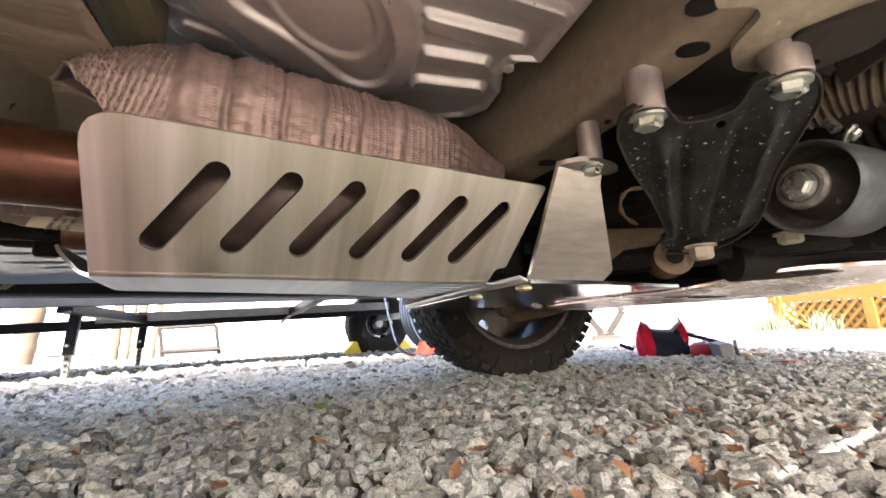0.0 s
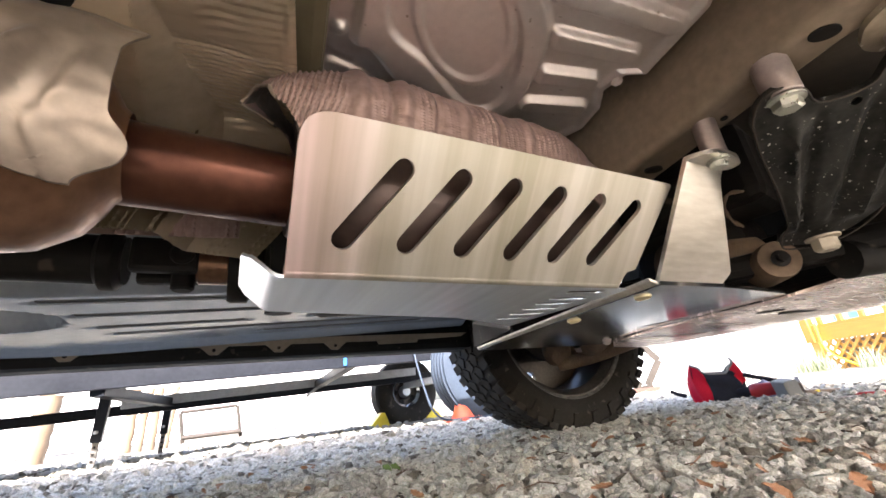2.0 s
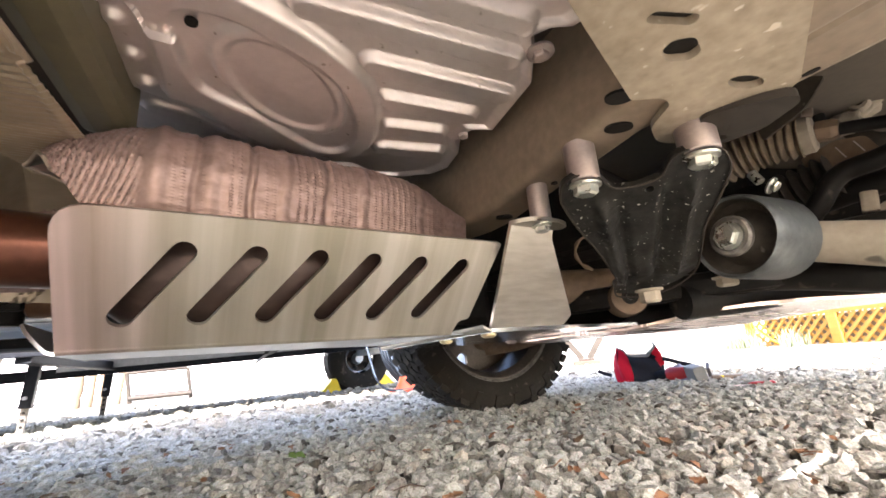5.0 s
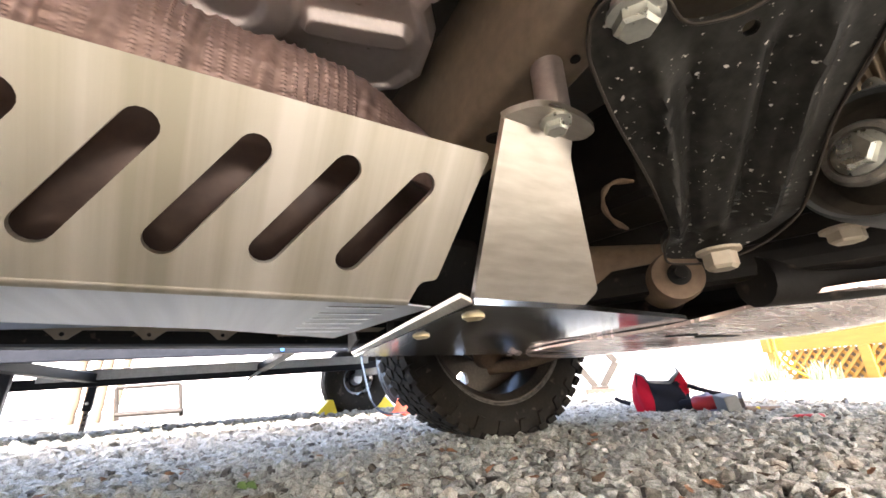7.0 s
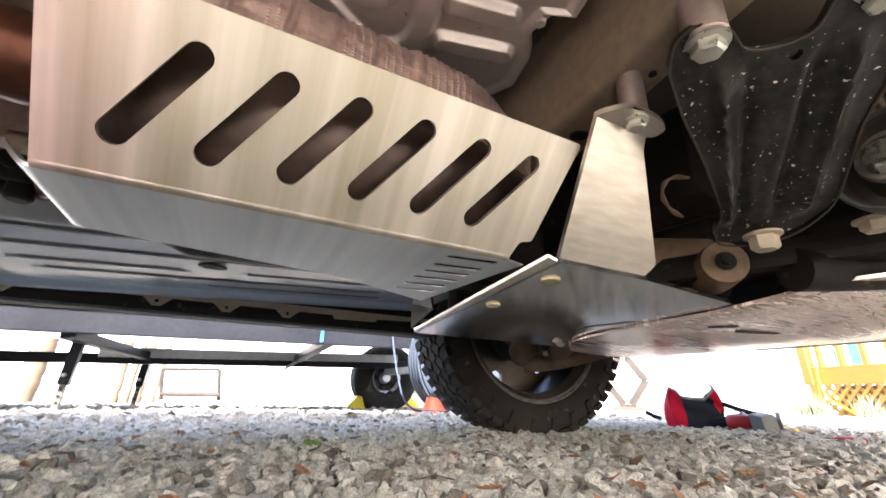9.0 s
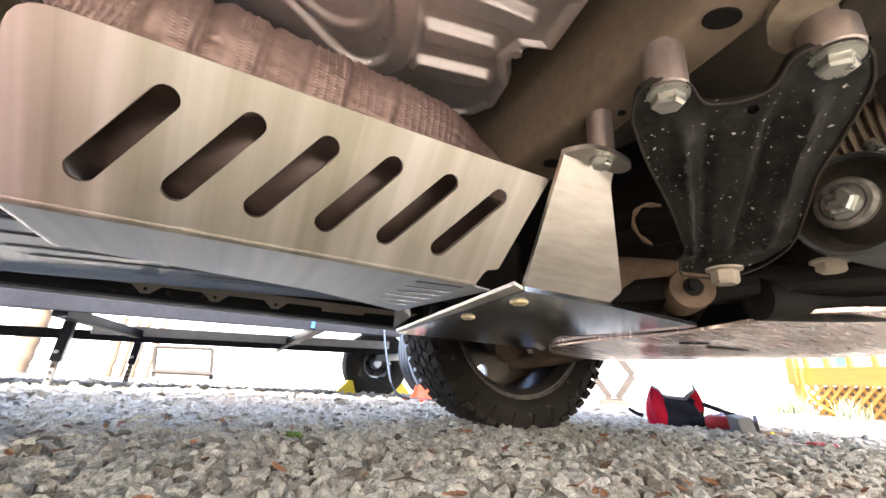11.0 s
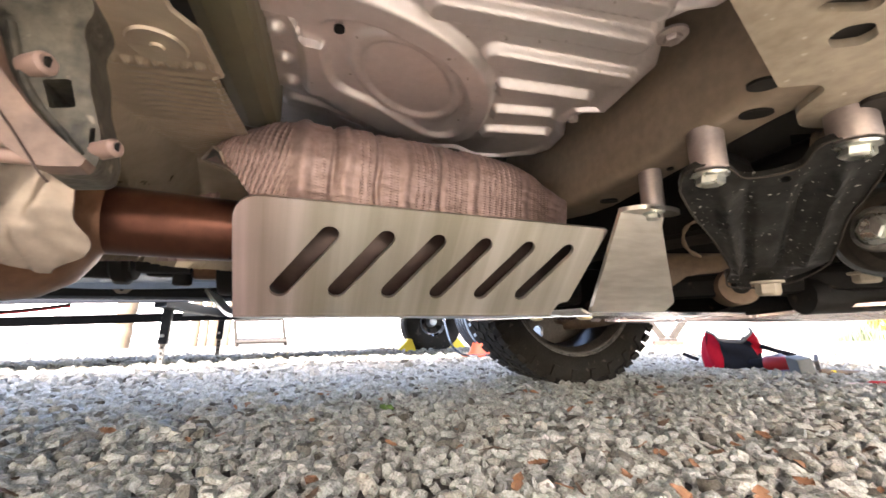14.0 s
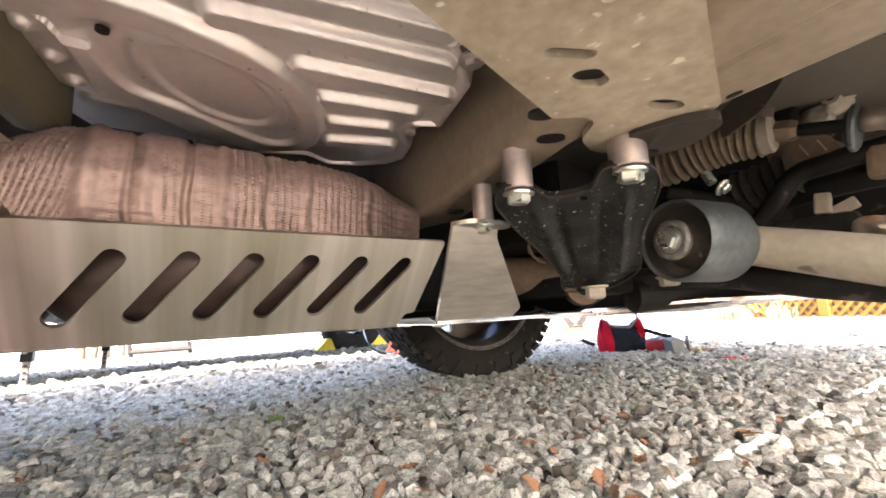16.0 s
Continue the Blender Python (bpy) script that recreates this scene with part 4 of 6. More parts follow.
def foil_panel():
    """Embossed foil sheet on the body behind the hanger."""
    g = thing("foil_heat_shield", "crinkled embossed foil heat shield fixed with a round washer", "heat shield")
    def along(p, table):
        for (a, ya), (b, yb) in zip(table, table[1:]):
            if a <= p <= b:
                return ya + (yb - ya) * (p - a) / (b - a)
        return table[0][1] if p < table[0][0] else table[-1][1]
    right = [(0.15, -0.036), (0.20, -0.027), (0.22, -0.024), (0.232, -0.014), (0.271, -0.008), (0.274, -0.012), (0.345, -0.001), (0.50, 0.012)]
    left = [(0.15, -0.052), (0.21, -0.057), (0.24, -0.062), (0.274, -0.066), (0.292, -0.085), (0.33, -0.17), (0.50, -0.19)]
    fold = [(-0.19, 0.27), (-0.086, 0.295), (-0.078, 0.325), (-0.064, 0.365), (-0.045, 0.405), (0.02, 0.42)]
    def place(u, v):
        y = 0.15 + 0.375 * v
        x = along(y, left) + (along(y, right) - along(y, left)) * u
        yf = along(x, fold)
        d = max(0.0, y - yf)
        flat = step(0.012, 0.0, d)
        wob = noise.noise(Vector((x * 30, y * 16, 0)))
        crease = 0.0007 * math.sin((y + 0.25 * x) * 2 * math.pi / 0.0066 + 7 * wob) * step(0.268, 0.278, y) * step(0.345, 0.315, y) * step(-0.066, -0.045, x) * (0.4 + 0.9 * abs(wob)) * flat
        crease += 0.0005 * math.sin(y * 2 * math.pi / 0.0042 + 5 * wob) * step(0.33, 0.345, y) * flat
        beads = 0.0022 * bump_at(y - 0.268 + 0.2 * (x + 0.04), 0.0050) * min(1.0, 1.2 * (0.5 + 0.5 * math.sin(x * 2 * math.pi / 0.0072)))
        border = 0.0012 * bump_at(u - 0.965, 0.03) * flat
        dots = 0.0013 * max(0, math.sin(x * 2 * math.pi / 0.0052)) * max(0, math.sin(d * 2 * math.pi / 0.0045)) * step(0.035, 0.045, d) * (1 if math.sin(x * 190) > -0.2 else 0.1)
        if d <= 0:
            return (x, y, 0.340 + crease - beads - border)
        e = min(1.0, d / 0.055)
        ya = yf + (max(yf + 0.055, 0.425) - yf) * e
        x -= 0.030 * step(0.055, 0.10, d) * u
        return (x, ya - dots, 0.340 - 0.046 * e - min(0.045, max(0.0, d - 0.055) * 1.2) - dots + crease)
    part("foil", thicken(grid(190, 300, place), (0, 0, 0.001)), M_FOIL, g, "crinkled foil with a beaded row", smooth=True)
    def lower(u, v):
        x, zz = -0.150 + 0.121 * u, 0.335 - 0.088 * v
        col = max(0.0, math.sin(x * 2 * math.pi / 0.0055)) * (0.4 + 0.6 * max(0.0, math.sin(zz * 2 * math.pi / 0.0042)))
        band = 1.0 if math.sin(x * 2 * math.pi / 0.034 + 0.8) > -0.1 else 0.15
        return (x, 0.436 - 0.0016 * col * band - 0.05 * max(0.0, zz - 0.315) + 0.0015 * noise.noise(Vector((x * 30, zz * 30, 5))), zz + 0.10 * 0.06 * u * v)
    part("lower_sheet", thicken(grid(170, 110, lower), (0, 0.001, 0)), M_WRAP, g, "pinkish foil skirt embossed with rows of beads", smooth=True)
    part("washer", lathe([(0.0, 0.0012), (0.003, 0.0012), (0.0035, 0.0028), (0.010, 0.0032), (0.0135, 0.0022), (0.0142, 0.004), (0, 0.005)], pose(-0.037, 0.250, 0.3355), 32), M_FOIL, g, "round washer with a rivet", smooth=True)
    # dark sheet added over the lit floor, for the shade above the hanger
    part("recess_shade", box((0.75, 0.34, 0.006), pose(-0.43, 0.31, 0.394), 0.001), M_DARK, g, "dark sheet standing in for shade above the hanger")
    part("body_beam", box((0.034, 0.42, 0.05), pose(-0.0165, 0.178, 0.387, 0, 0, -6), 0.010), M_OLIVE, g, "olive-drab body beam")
    return g


foil_panel()


# ---- underbody sheets that close the truck above ----
def underbody():
    g = thing("truck_underbody", "dusty dark steel truck body underside with tunnel and sills", "truck body")
    def tunnel(u, v):
        x = -2.4 + 3.9 * u
        y = -0.02 + 0.86 * v
        z = 0.455 + 0.10 * bump_at(y - 0.53, 0.33) + 0.004 * math.sin(9 * x)
        return (x, y, z)
    part("tunnel_floor", grid(60, 40, tunnel), M_TUNNEL, g, "tan dusty floor tunnel", smooth=True)
    # ribbed floor on the far side
    def floor(u, v):
        x = -2.4 + 3.0 * u
        y = 0.74 + 0.48 * v
        h = 0.0
        for yk, lo, hi in ((0.828, -0.28, 0.10), (0.912, -0.26, 0.36), (1.005, -0.25, 0.0), (0.995, 0.10, 0.40), (1.068, -0.235, 0.42), (1.130, 0.02, 0.44), (0.85, -2.2, -0.62), (0.95, -2.2, -0.62), (1.05, -2.2, -0.62)):
            h += 0.020 * step(0.0115, 0.0055, abs(y - yk)) * step(lo, lo + 0.03, x) * step(hi, hi - 0.03, x)
        h += 0.050 * step(1.06, 0.94, math.hypot((x + 0.41) / 0.135, (y - 0.935) / 0.092))
        z = 0.302 + 0.05 * (x + 0.2) * step(-0.6, -0.2, x) - 0.02 * step(-0.6, -0.2, -0.6) + h - 0.012 * step(1.17, 1.215, y) + 0.12 * step(0.80, 0.74, y)
        return (x, y, z)
    part("ribbed_floor", thicken(grid(260, 130, floor), (0, 0, 0.002)), M_FLOOR, g, "glossy blue-grey painted ribbed floor sheet", smooth=True)
    # dark strips inlaid in the ribs, as the shade in their recesses
    for yk, lo, hi in ((0.828, -0.28, 0.10), (0.912, -0.26, 0.36), (1.005, -0.25, 0.0), (0.995, 0.10, 0.40), (1.068, -0.235, 0.42), (1.130, 0.02, 0.44)):
        part("groove_shade", plate(slot((lo + 0.02, yk), (hi - 0.02, yk), 0.0085), (), 0.003, place=lambda u, v, w: Vector((u, v, floor((u + 2.4) / 3.0, 0.999)[2] + 0.0135 + w))), M_DARK, g, "dark strip painting the shade of a pressed groove")
    # dark disc at the top of the oval recess, painted shade of the opening
    part("floor_opening", lathe([(0, 0), (1, 0), (1, 0.03), (0, 0.03)], pose(-0.41, 0.935, 0.3338) @ Matrix.Diagonal((0.122, 0.082, 0.1, 1)), 40), M_DARK, g, "dark oval disc in place of a shaded opening")
    part("floor_plug", lathe([(0, 0), (0.016, 0), (0.016, 0.002), (0, 0.002)], pose(0.045, 0.950, 0.3105) @ Matrix.Diagonal((1.5, 1, 1, 1)), 24), M_DARK, g, "dark oval floor plug")
    return g


underbody()


def sill_flange():
    g = thing("sill_flange", "dusty tan welded sill seam with rounded bolt tabs", "body seam")
    out = []
    tabs = [-1.36, -1.02, -0.70, -0.335, -0.068, 0.074, 0.214]
    z0 = 0.294
    pts = [(-2.4, z0 + 0.012), (-2.4, z0)]
    for x in tabs:
        pts += [(x - 0.030, z0), (x - 0.016, z0 - 0.012), (x - 0.009, z0 - 0.019), (x + 0.009, z0 - 0.019), (x + 0.016, z0 - 0.012), (x + 0.030, z0)]
    pts += [(0.33, z0), (0.335, z0 - 0.010), (0.45, z0 - 0.008), (0.455, z0), (0.60, z0 + 0.005), (0.62, z0 + 0.016)]
    part("seam", plate(pts, (), 0.004, place=lambda u, v, w: Vector((u, 1.222 + w, v))), M_FLANGE, g)
    for x in tabs:
        part("tab_bolt", rod((x, 1.2215, z0 - 0.009), (x, 1.218, z0 - 0.009), 0.004, 12), M_DARK, g)
    part("sill_box", box((3.1, 0.10, 0.17), pose(-0.88, 1.32, 0.352), 0.02), M_DARK, g, "dark outer sill")
    for k, dz in enumerate((0.0, 0.012)):
        part("brake_line", pipe(curve_through([(-1.4, 1.19, 0.315 + dz), (-0.6, 1.19, 0.312 + dz), (-0.42, 1.17, 0.318 + dz), (-0.36, 1.13, 0.345 + dz)], 6), 0.005, 8), M_DARK, g, "thin black line")
    return g


sill_flange()


def truck_shell():
    """The plain unseen body above, boxes added and shaped to shade the ground."""
    g = thing("truck_upper_body", "plain unseen pickup truck body added above the chassis for its shade", "truck body")
    part("cab_and_bed", box((4.0, 1.68, 0.50), pose(-0.9, 0.54, 0.83), 0.05), M_FLOOR, g)
    part("nose", box((0.86, 1.64, 0.52), pose(1.50, 0.54, 0.82), 0.08), M_FLOOR, g)
    # unseen low boxes, added to keep light from getting in under the truck
    part("rear_shade_box", box((1.9, 1.50, 0.36), pose(-2.0, 0.54, 0.44), 0.05), M_TUNNEL, g, "unseen low box that keeps out light from the rear")
    part("front_shade_box", box((0.25, 1.70, 0.36), pose(2.06, 0.54, 0.50), 0.05), M_TUNNEL, g)
    part("side_shade_box", box((3.4, 0.04, 0.20), pose(-0.10, -0.315, 0.496), 0.015), M_FLOOR, g)
    part("cab", box((2.0, 1.00, 0.52), pose(-0.35, 0.30, 1.32), 0.14), M_FLOOR, g)
    return g


truck_shell()


def driveshaft():
    g = thing("drive_shaft", "black greasy drive shaft with universal joint", "drive shaft")
    y, z = 0.535, 0.264
    part("shaft", rod((-1.4, y, z + 0.03), (-0.115, y, z), 0.021, 24), M_DARK, g, smooth=True)
    part("yoke", lathe([(0.0205, 0), (0.026, 0.004), (0.026, 0.014), (0.021, 0.018)], aim((-0.135, y, z), (-0.1, y, z)), 24), M_DARK, g, smooth=True)
    for d in (-0.018, 0.018):
        part("yoke_ear", box((0.05, 0.014, 0.030), pose(-0.085, y + d, z), 0.004), M_DARK, g)
    part("cross", rod((-0.072, y - 0.030, z), (-0.072, y + 0.030, z), 0.0095, 16, 0.002), M_DARK, g, "joint cross cap", smooth=True)
    part("cross", rod((-0.072, y, z - 0.026), (-0.072, y, z + 0.026), 0.0095, 16, 0.002), M_DARK, g, smooth=True)
    part("neck", rod((-0.062, y, z), (-0.035, y, z), 0.019, 24, 0.002), M_MUFF, g, smooth=True)
    part("flange", lathe([(0, 0), (0.034, 0), (0.036, 0.003), (0.036, 0.017), (0.03, 0.02), (0.022, 0.03), (0, 0.03)], aim((-0.036, y, z), (0, y, z)), 32), M_DARK, g, smooth=True)
    # added box that keeps sunlit ground from showing through the guard's slots
    part("gearbox_blocker", box((0.40, 0.06, 0.085), pose(0.23, 0.512, 0.260), 0.012), M_DARK, g, "dark box added by the gearbox to block sunlit ground")
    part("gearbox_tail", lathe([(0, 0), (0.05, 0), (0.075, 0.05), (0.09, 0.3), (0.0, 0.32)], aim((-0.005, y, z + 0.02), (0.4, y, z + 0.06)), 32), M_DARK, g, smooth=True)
    return g


driveshaft()


# ---- bracket, bushing and arm ----
def black_bracket():
    g = thing("black_support_bracket", "dust-speckled black pressed-steel bracket hung on two spacers", "bracket")
    # corners of the pressed plate, from its upper bolts down to its lower edge
    o = Vector((0.324, 0.214, 0.303))
    e1 = (Vector((0.377, 0.152, 0.308)) - o)
    e2 = (Vector((0.484, 0.279, 0.235)) - o)
    L1, L2 = e1.length, e2.length
    a1 = e1.normalized()
    a2 = (e2 - a1 * e2.dot(a1)).normalized()
    nrm = a1.cross(a2)
    if nrm.z > 0:
        nrm = -nrm
    out = rounded([(-0.021, 0.012), (-0.018, -0.006), (-0.006, -0.013), (0.011, -0.006), (0.020, 0.013), (0.041, 0.016), (0.056, 0.012), (0.061, -0.006), (0.072, -0.010), (0.096, -0.004), (0.105, 0.020), (0.100, 0.058), (0.094, 0.085), (0.096, 0.130), (0.096, 0.160), (0.078, 0.186), (0.050, 0.196), (0.018, 0.186), (0.016, 0.166), (0.020, 0.150), (0.007, 0.101), (-0.013, 0.045)],
                  [0.006, 0.008, 0.008, 0.008, 0.008, 0.008, 0.006, 0.006, 0.008, 0.01, 0.01, 0.01, 0.01, 0.02, 0.015, 0.015, 0.015, 0.008, 0.006, 0.006, 0.02, 0.02])
    def relief(u, v):
        span = step(0.012, 0.045, v) * step(0.172, 0.150, v)
        d = 0.0055 * bump_at(u - 0.006 - 0.12 * v, 0.008) * span
        d -= 0.0040 * bump_at(u - 0.023 - 0.06 * v, 0.007) * span
        d -= 0.0045 * bump_at(u - 0.062 + 0.02 * v, 0.007) * span
        d += 0.0060 * bump_at(u - 0.080 + 0.03 * v, 0.008) * span
        d += 0.0012 * noise.noise(Vector((u * 60, v * 40, 1.0)))
        return d - 0.0035 * step(0.150, 0.172, v)
    bm = plate(out, [ring2d((0.048, 0.024), 0.0035, 14)], 0.005)
    bmesh.ops.triangulate(bm, faces=bm.faces)
    for _ in range(6):
        bmesh.ops.subdivide_edges(bm, edges=[e for e in bm.edges if e.calc_length() > 0.005], cuts=1)
        bmesh.ops.triangulate(bm, faces=bm.faces)
    for v in bm.verts:
        u, w, h = v.co
        v.co = o + a1 * u + a2 * w + nrm * (relief(u, w) - h)
    part("pressed_plate", bm, M_BLACK, g, smooth=True, sharp=40)
    rim = [o + a1 * u + a2 * v + nrm * 0.0012 for u, v in out]
    part("turned_rim", pipe(rim + rim[:1], 0.0009, 8, False), M_JACK, g, smooth=True)
    hex_bolt(o + nrm * 0.001, (0, 0.1, -1), 0.0095, 0.009, M_BOLT, g, 0.0122, label="silver hexagon bolt")
    hex_bolt(o + e1 + nrm * 0.001, (0, 0.1, -1), 0.0095, 0.009, M_BOLT, g, 0.0122)
    low = o + a1 * 0.051 + a2 * 0.180
    hex_bolt(low + nrm * 0.002, (0, 0, -1), 0.0105, 0.014, M_DUSTY, g, 0.014, label="dusty hexagon bolt")
    hex_bolt(low + a1 * 0.075 + a2 * 0.004, (0, 0, -1), 0.010, 0.010, M_DUSTY, g, 0.013)
    return g


black_bracket()


def control_arm():
    g = thing("control_arm", "dusty tan lower control arm with a large rubber bushing", "suspension arm")
    c = Vector((0.510, 0.196, 0.270))
    fwd = Vector((0.985, -0.17, -0.02)).normalized()
    m = aim(c - fwd * 0.006, c + fwd)
    part("bushing_sleeve", lathe([(0.0365, 0.004), (0.0385, 0.0), (0.0405, 0.003), (0.041, 0.01), (0.041, 0.062), (0.038, 0.068), (0, 0.068)], m, 48), M_BUSH, g, "scuffed grey-blue sleeve", smooth=True)
    part("rubber", lathe([(0.0365, 0.004), (0.035, 0.016), (0.028, 0.022), (0.019, 0.014), (0.016, 0.002), (0.0, 0.002)], m, 48), M_RUBBER, g, "dusty black rubber", smooth=True)
    part("washer", lathe([(0.0195, 0.002), (0.0200, -0.002), (0.0180, -0.005), (0.0150, -0.0052), (0.0145, -0.003), (0.0, -0.003)], m, 32), M_WORN, g, smooth=True)
    hex_bolt(c - fwd * 0.0095, -fwd, 0.0112, 0.0085, M_BOLT, g, 0.0135, label="zinc hexagon bolt")
    arm = curve_through([c + fwd * 0.045, (0.590, 0.160, 0.261), (0.597, 0.075, 0.234), (0.61, -0.12, 0.17)], 6)
    bm = pipe(arm, [0.019 + 0.004 * k / len(arm) for k in range(len(arm))], 20)
    part("arm", bm, M_DUSTY, g, "dusty tan forged arm", smooth=True)
    return g


control_arm()


def casting(at, size, seed, turn=(0, 0, 0)):
    """A rough cast lump with flattened sides and uneven bosses."""
    bm = bmesh.new()
    bmesh.ops.create_icosphere(bm, subdivisions=4, radius=1.0)
    for v in bm.verts:
        p = v.co.copy()
        p /= max(abs(p.x), abs(p.y), abs(p.z)) * 0.55 + 0.45
        p *= 1 + 0.22 * noise.noise(p * 1.6 + Vector((seed, 0, 0))) + 0.08 * noise.noise(p * 4.5 + Vector((0, seed, 0)))
        v.co = Vector((p.x * size[0], p.y * size[1], p.z * size[2]))
    bmesh.ops.transform(bm, matrix=pose(*at, *turn), verts=bm.verts)
    return bm


def steering_gear():
    g = thing("steering_rack", "steering rack end with ribbed dusty rubber bellows and tie rod", "steering rack")
    axis = curve_through([(0.632, 0.282, 0.392), (0.636, 0.249, 0.390), (0.640, 0.217, 0.393), (0.644, 0.189, 0.394), (0.648, 0.160, 0.390)], 24)
    radii, n = [], len(axis)
    for k in range(n):
        u = k / (n - 1)
        big = 0.0295 - 0.0055 * u
        wave = 0.5 + 0.5 * math.cos(2 * math.pi * 14 * u)
        radii.append(big * (0.80 + 0.20 * wave ** 0.7))
    part("bellows", pipe(axis, radii, 32), M_BOOT, g, "dusty brown ribbed bellows", smooth=True, sharp=60)
    part("clamp_band", rod((0.648, 0.163, 0.3905), (0.650, 0.148, 0.3895), 0.0215, 24, 0.003), M_DUSTY, g, "pale dusty end collar", smooth=True)
    part("band_tab", box((0.008, 0.010, 0.010), pose(0.640, 0.147, 0.4105, 12, 0, 20), 0.002), M_SHROUD, g, "pale band tab")
    part("lock_nut", bevelled(lathe([(0, 0), (0.0125, 0), (0.0125, 0.014), (0.010, 0.020), (0, 0.020)], aim((0.655, 0.149, 0.391), (0.658, 0.120, 0.384)), 6), 0.001), M_BROWN, g, "rusty lock nut")
    part("tie_rod", rod((0.655, 0.145, 0.390), (0.664, 0.060, 0.366), 0.0068, 18), M_DARK, g, smooth=True)
    part("seal_disc", lathe([(0, 0), (0.021, 0), (0.0235, 0.002), (0.0235, 0.005), (0.021, 0.007), (0, 0.007)], aim((0.66, 0.092, 0.3715), (0.662, 0.060, 0.364)), 32), M_BUSH, g, "grey seal disc", smooth=True)
    part("seal_rib", lathe([(0.013, 0), (0.016, -0.003), (0.018, -0.001), (0.018, 0.002)], aim((0.66, 0.092, 0.3715), (0.662, 0.060, 0.364)), 32), M_BUSH, g, smooth=True)
    part("rod_end", lathe([(0, 0), (0.010, 0), (0.0118, 0.003), (0.0118, 0.010), (0.0105, 0.013), (0.0112, 0.018), (0.0112, 0.060), (0, 0.060)], aim((0.661, 0.0835, 0.377), (0.664, 0.050, 0.366)), 22), M_SHROUD, g, "pale rod end boot", smooth=True)
    part("rack_housing", rod((0.60, 0.40, 0.37), (0.632, 0.280, 0.392), 0.025, 24, 0.003), M_DARK, g, smooth=True)
    flap = rounded([(0.186, 0.418), (0.183, 0.389), (0.139, 0.401), (0.116, 0.424), (0.140, 0.440)], [0.004, 0.004, 0.012, 0.004, 0.004])
    part("rubber_flap", plate(flap, (), 0.003, place=lambda u, v, w: Vector((0.604 + w + 0.2 * (u - 0.15), u, v))), M_RUBBER, g, "dark rubber flap over the bellows")
    return g


steering_gear()


def sway_bar():
    g = thing("sway_bar", "bent dark steel sway bar", "sway bar")
    part("bar", pipe(curve_through([(0.69, 0.225, 0.262), (0.70, 0.201, 0.295), (0.70, 0.176, 0.321), (0.70, 0.161, 0.340), (0.70, 0.145, 0.350), (0.70, 0.120, 0.352), (0.70, 0.096, 0.354), (0.70, 0.02, 0.352)], 8), 0.0115, 18), M_DARK, g, smooth=True)
    part("clamp", bevelled(box((0.024, 0.030, 0.036), pose(0.70, 0.078, 0.340, 6, 0, 0)), 0.006), M_BROWN, g, "tan clamp block")
    part("lower_tube", pipe(curve_through([(0.76, 0.20, 0.333), (0.76, 0.163, 0.337), (0.76, 0.127, 0.339), (0.76, 0.05, 0.339)], 6), 0.0145, 16), M_DARK, g, smooth=True)
    part("pivot_block", bevelled(box((0.02, 0.015, 0.024), pose(0.72, 0.139, 0.312, 8, 0, 12)), 0.003), M_DUSTY, g, "pale cast block")
    part("pivot_web", box((0.004, 0.030, 0.014), pose(0.728, 0.126, 0.304, -22, 0, 0), 0.002), M_DUSTY, g)
    tab = rounded([(0.190, 0.396), (0.154, 0.403), (0.127, 0.397), (0.117, 0.369), (0.138, 0.367), (0.188, 0.371)], 0.004)
    bracket = part("shelf_bracket", plate(tab, (), 0.004, place=lambda u, v, w: Vector((0.742 + w + 0.35 * (0.403 - v), u, v))), M_BROWN, g, "brown scratched steel bracket")
    for u in (0.152, 0.135):
        part("scratch", box((0.0008, 0.0012, 0.017), pose(0.7455, u, 0.387, -18, -19, 0)), M_ZINC, bracket, "bright scratch")
    part("lower_link", pipe(curve_through([(0.64, 0.28, 0.246), (0.63, 0.20, 0.236), (0.62, 0.12, 0.220), (0.62, 0.0, 0.205)], 6), 0.016, 14), M_DARK, g, smooth=True)
    ribs = []
    for k in range(40):
        ribs.append((0.024 + 0.0045 * math.cos(2 * math.pi * k / 8), 0.06 * k / 39))
    part("ribbed_boot", lathe([(0, 0)] + ribs + [(0, 0.06)], aim((0.735, 0.222, 0.352), (0.735, 0.165, 0.360)), 28), M_RUBBER, g, "black ribbed boot", smooth=True)
    cast = part("pale_casting", casting((0.825, 0.140, 0.478), (0.022, 0.036, 0.030), 3.0, (-25, 0, 0)), M_DUSTY, g, "pale dusty cast housing", smooth=True)
    part("boss", lathe([(0.0048, -0.002), (0.009, -0.002), (0.0105, 0.002), (0.0105, 0.02), (0, 0.02)], aim((0.798, 0.130, 0.460), (0.83, 0.132, 0.462)), 22), M_DUSTY, cast, smooth=True)
    # dark disc on the boss for the shade in its bolt hole
    part("boss_hole", rod((0.799, 0.130, 0.460), (0.802, 0.130, 0.460), 0.0050, 16), M_DARK, cast, "dark bolt hole")
    part("casting_foot", casting((0.80, 0.148, 0.438), (0.014, 0.016, 0.012), 7.0), M_DUSTY, g, smooth=True)
    part("small_casting", casting((0.70, 0.096, 0.273), (0.016, 0.018, 0.013), 5.0), M_SHROUD, g, "pale worn casting", smooth=True)
    part("dark_casting", casting((0.79, 0.178, 0.452), (0.02, 0.016, 0.030), 9.0), M_DARK, g, smooth=True)
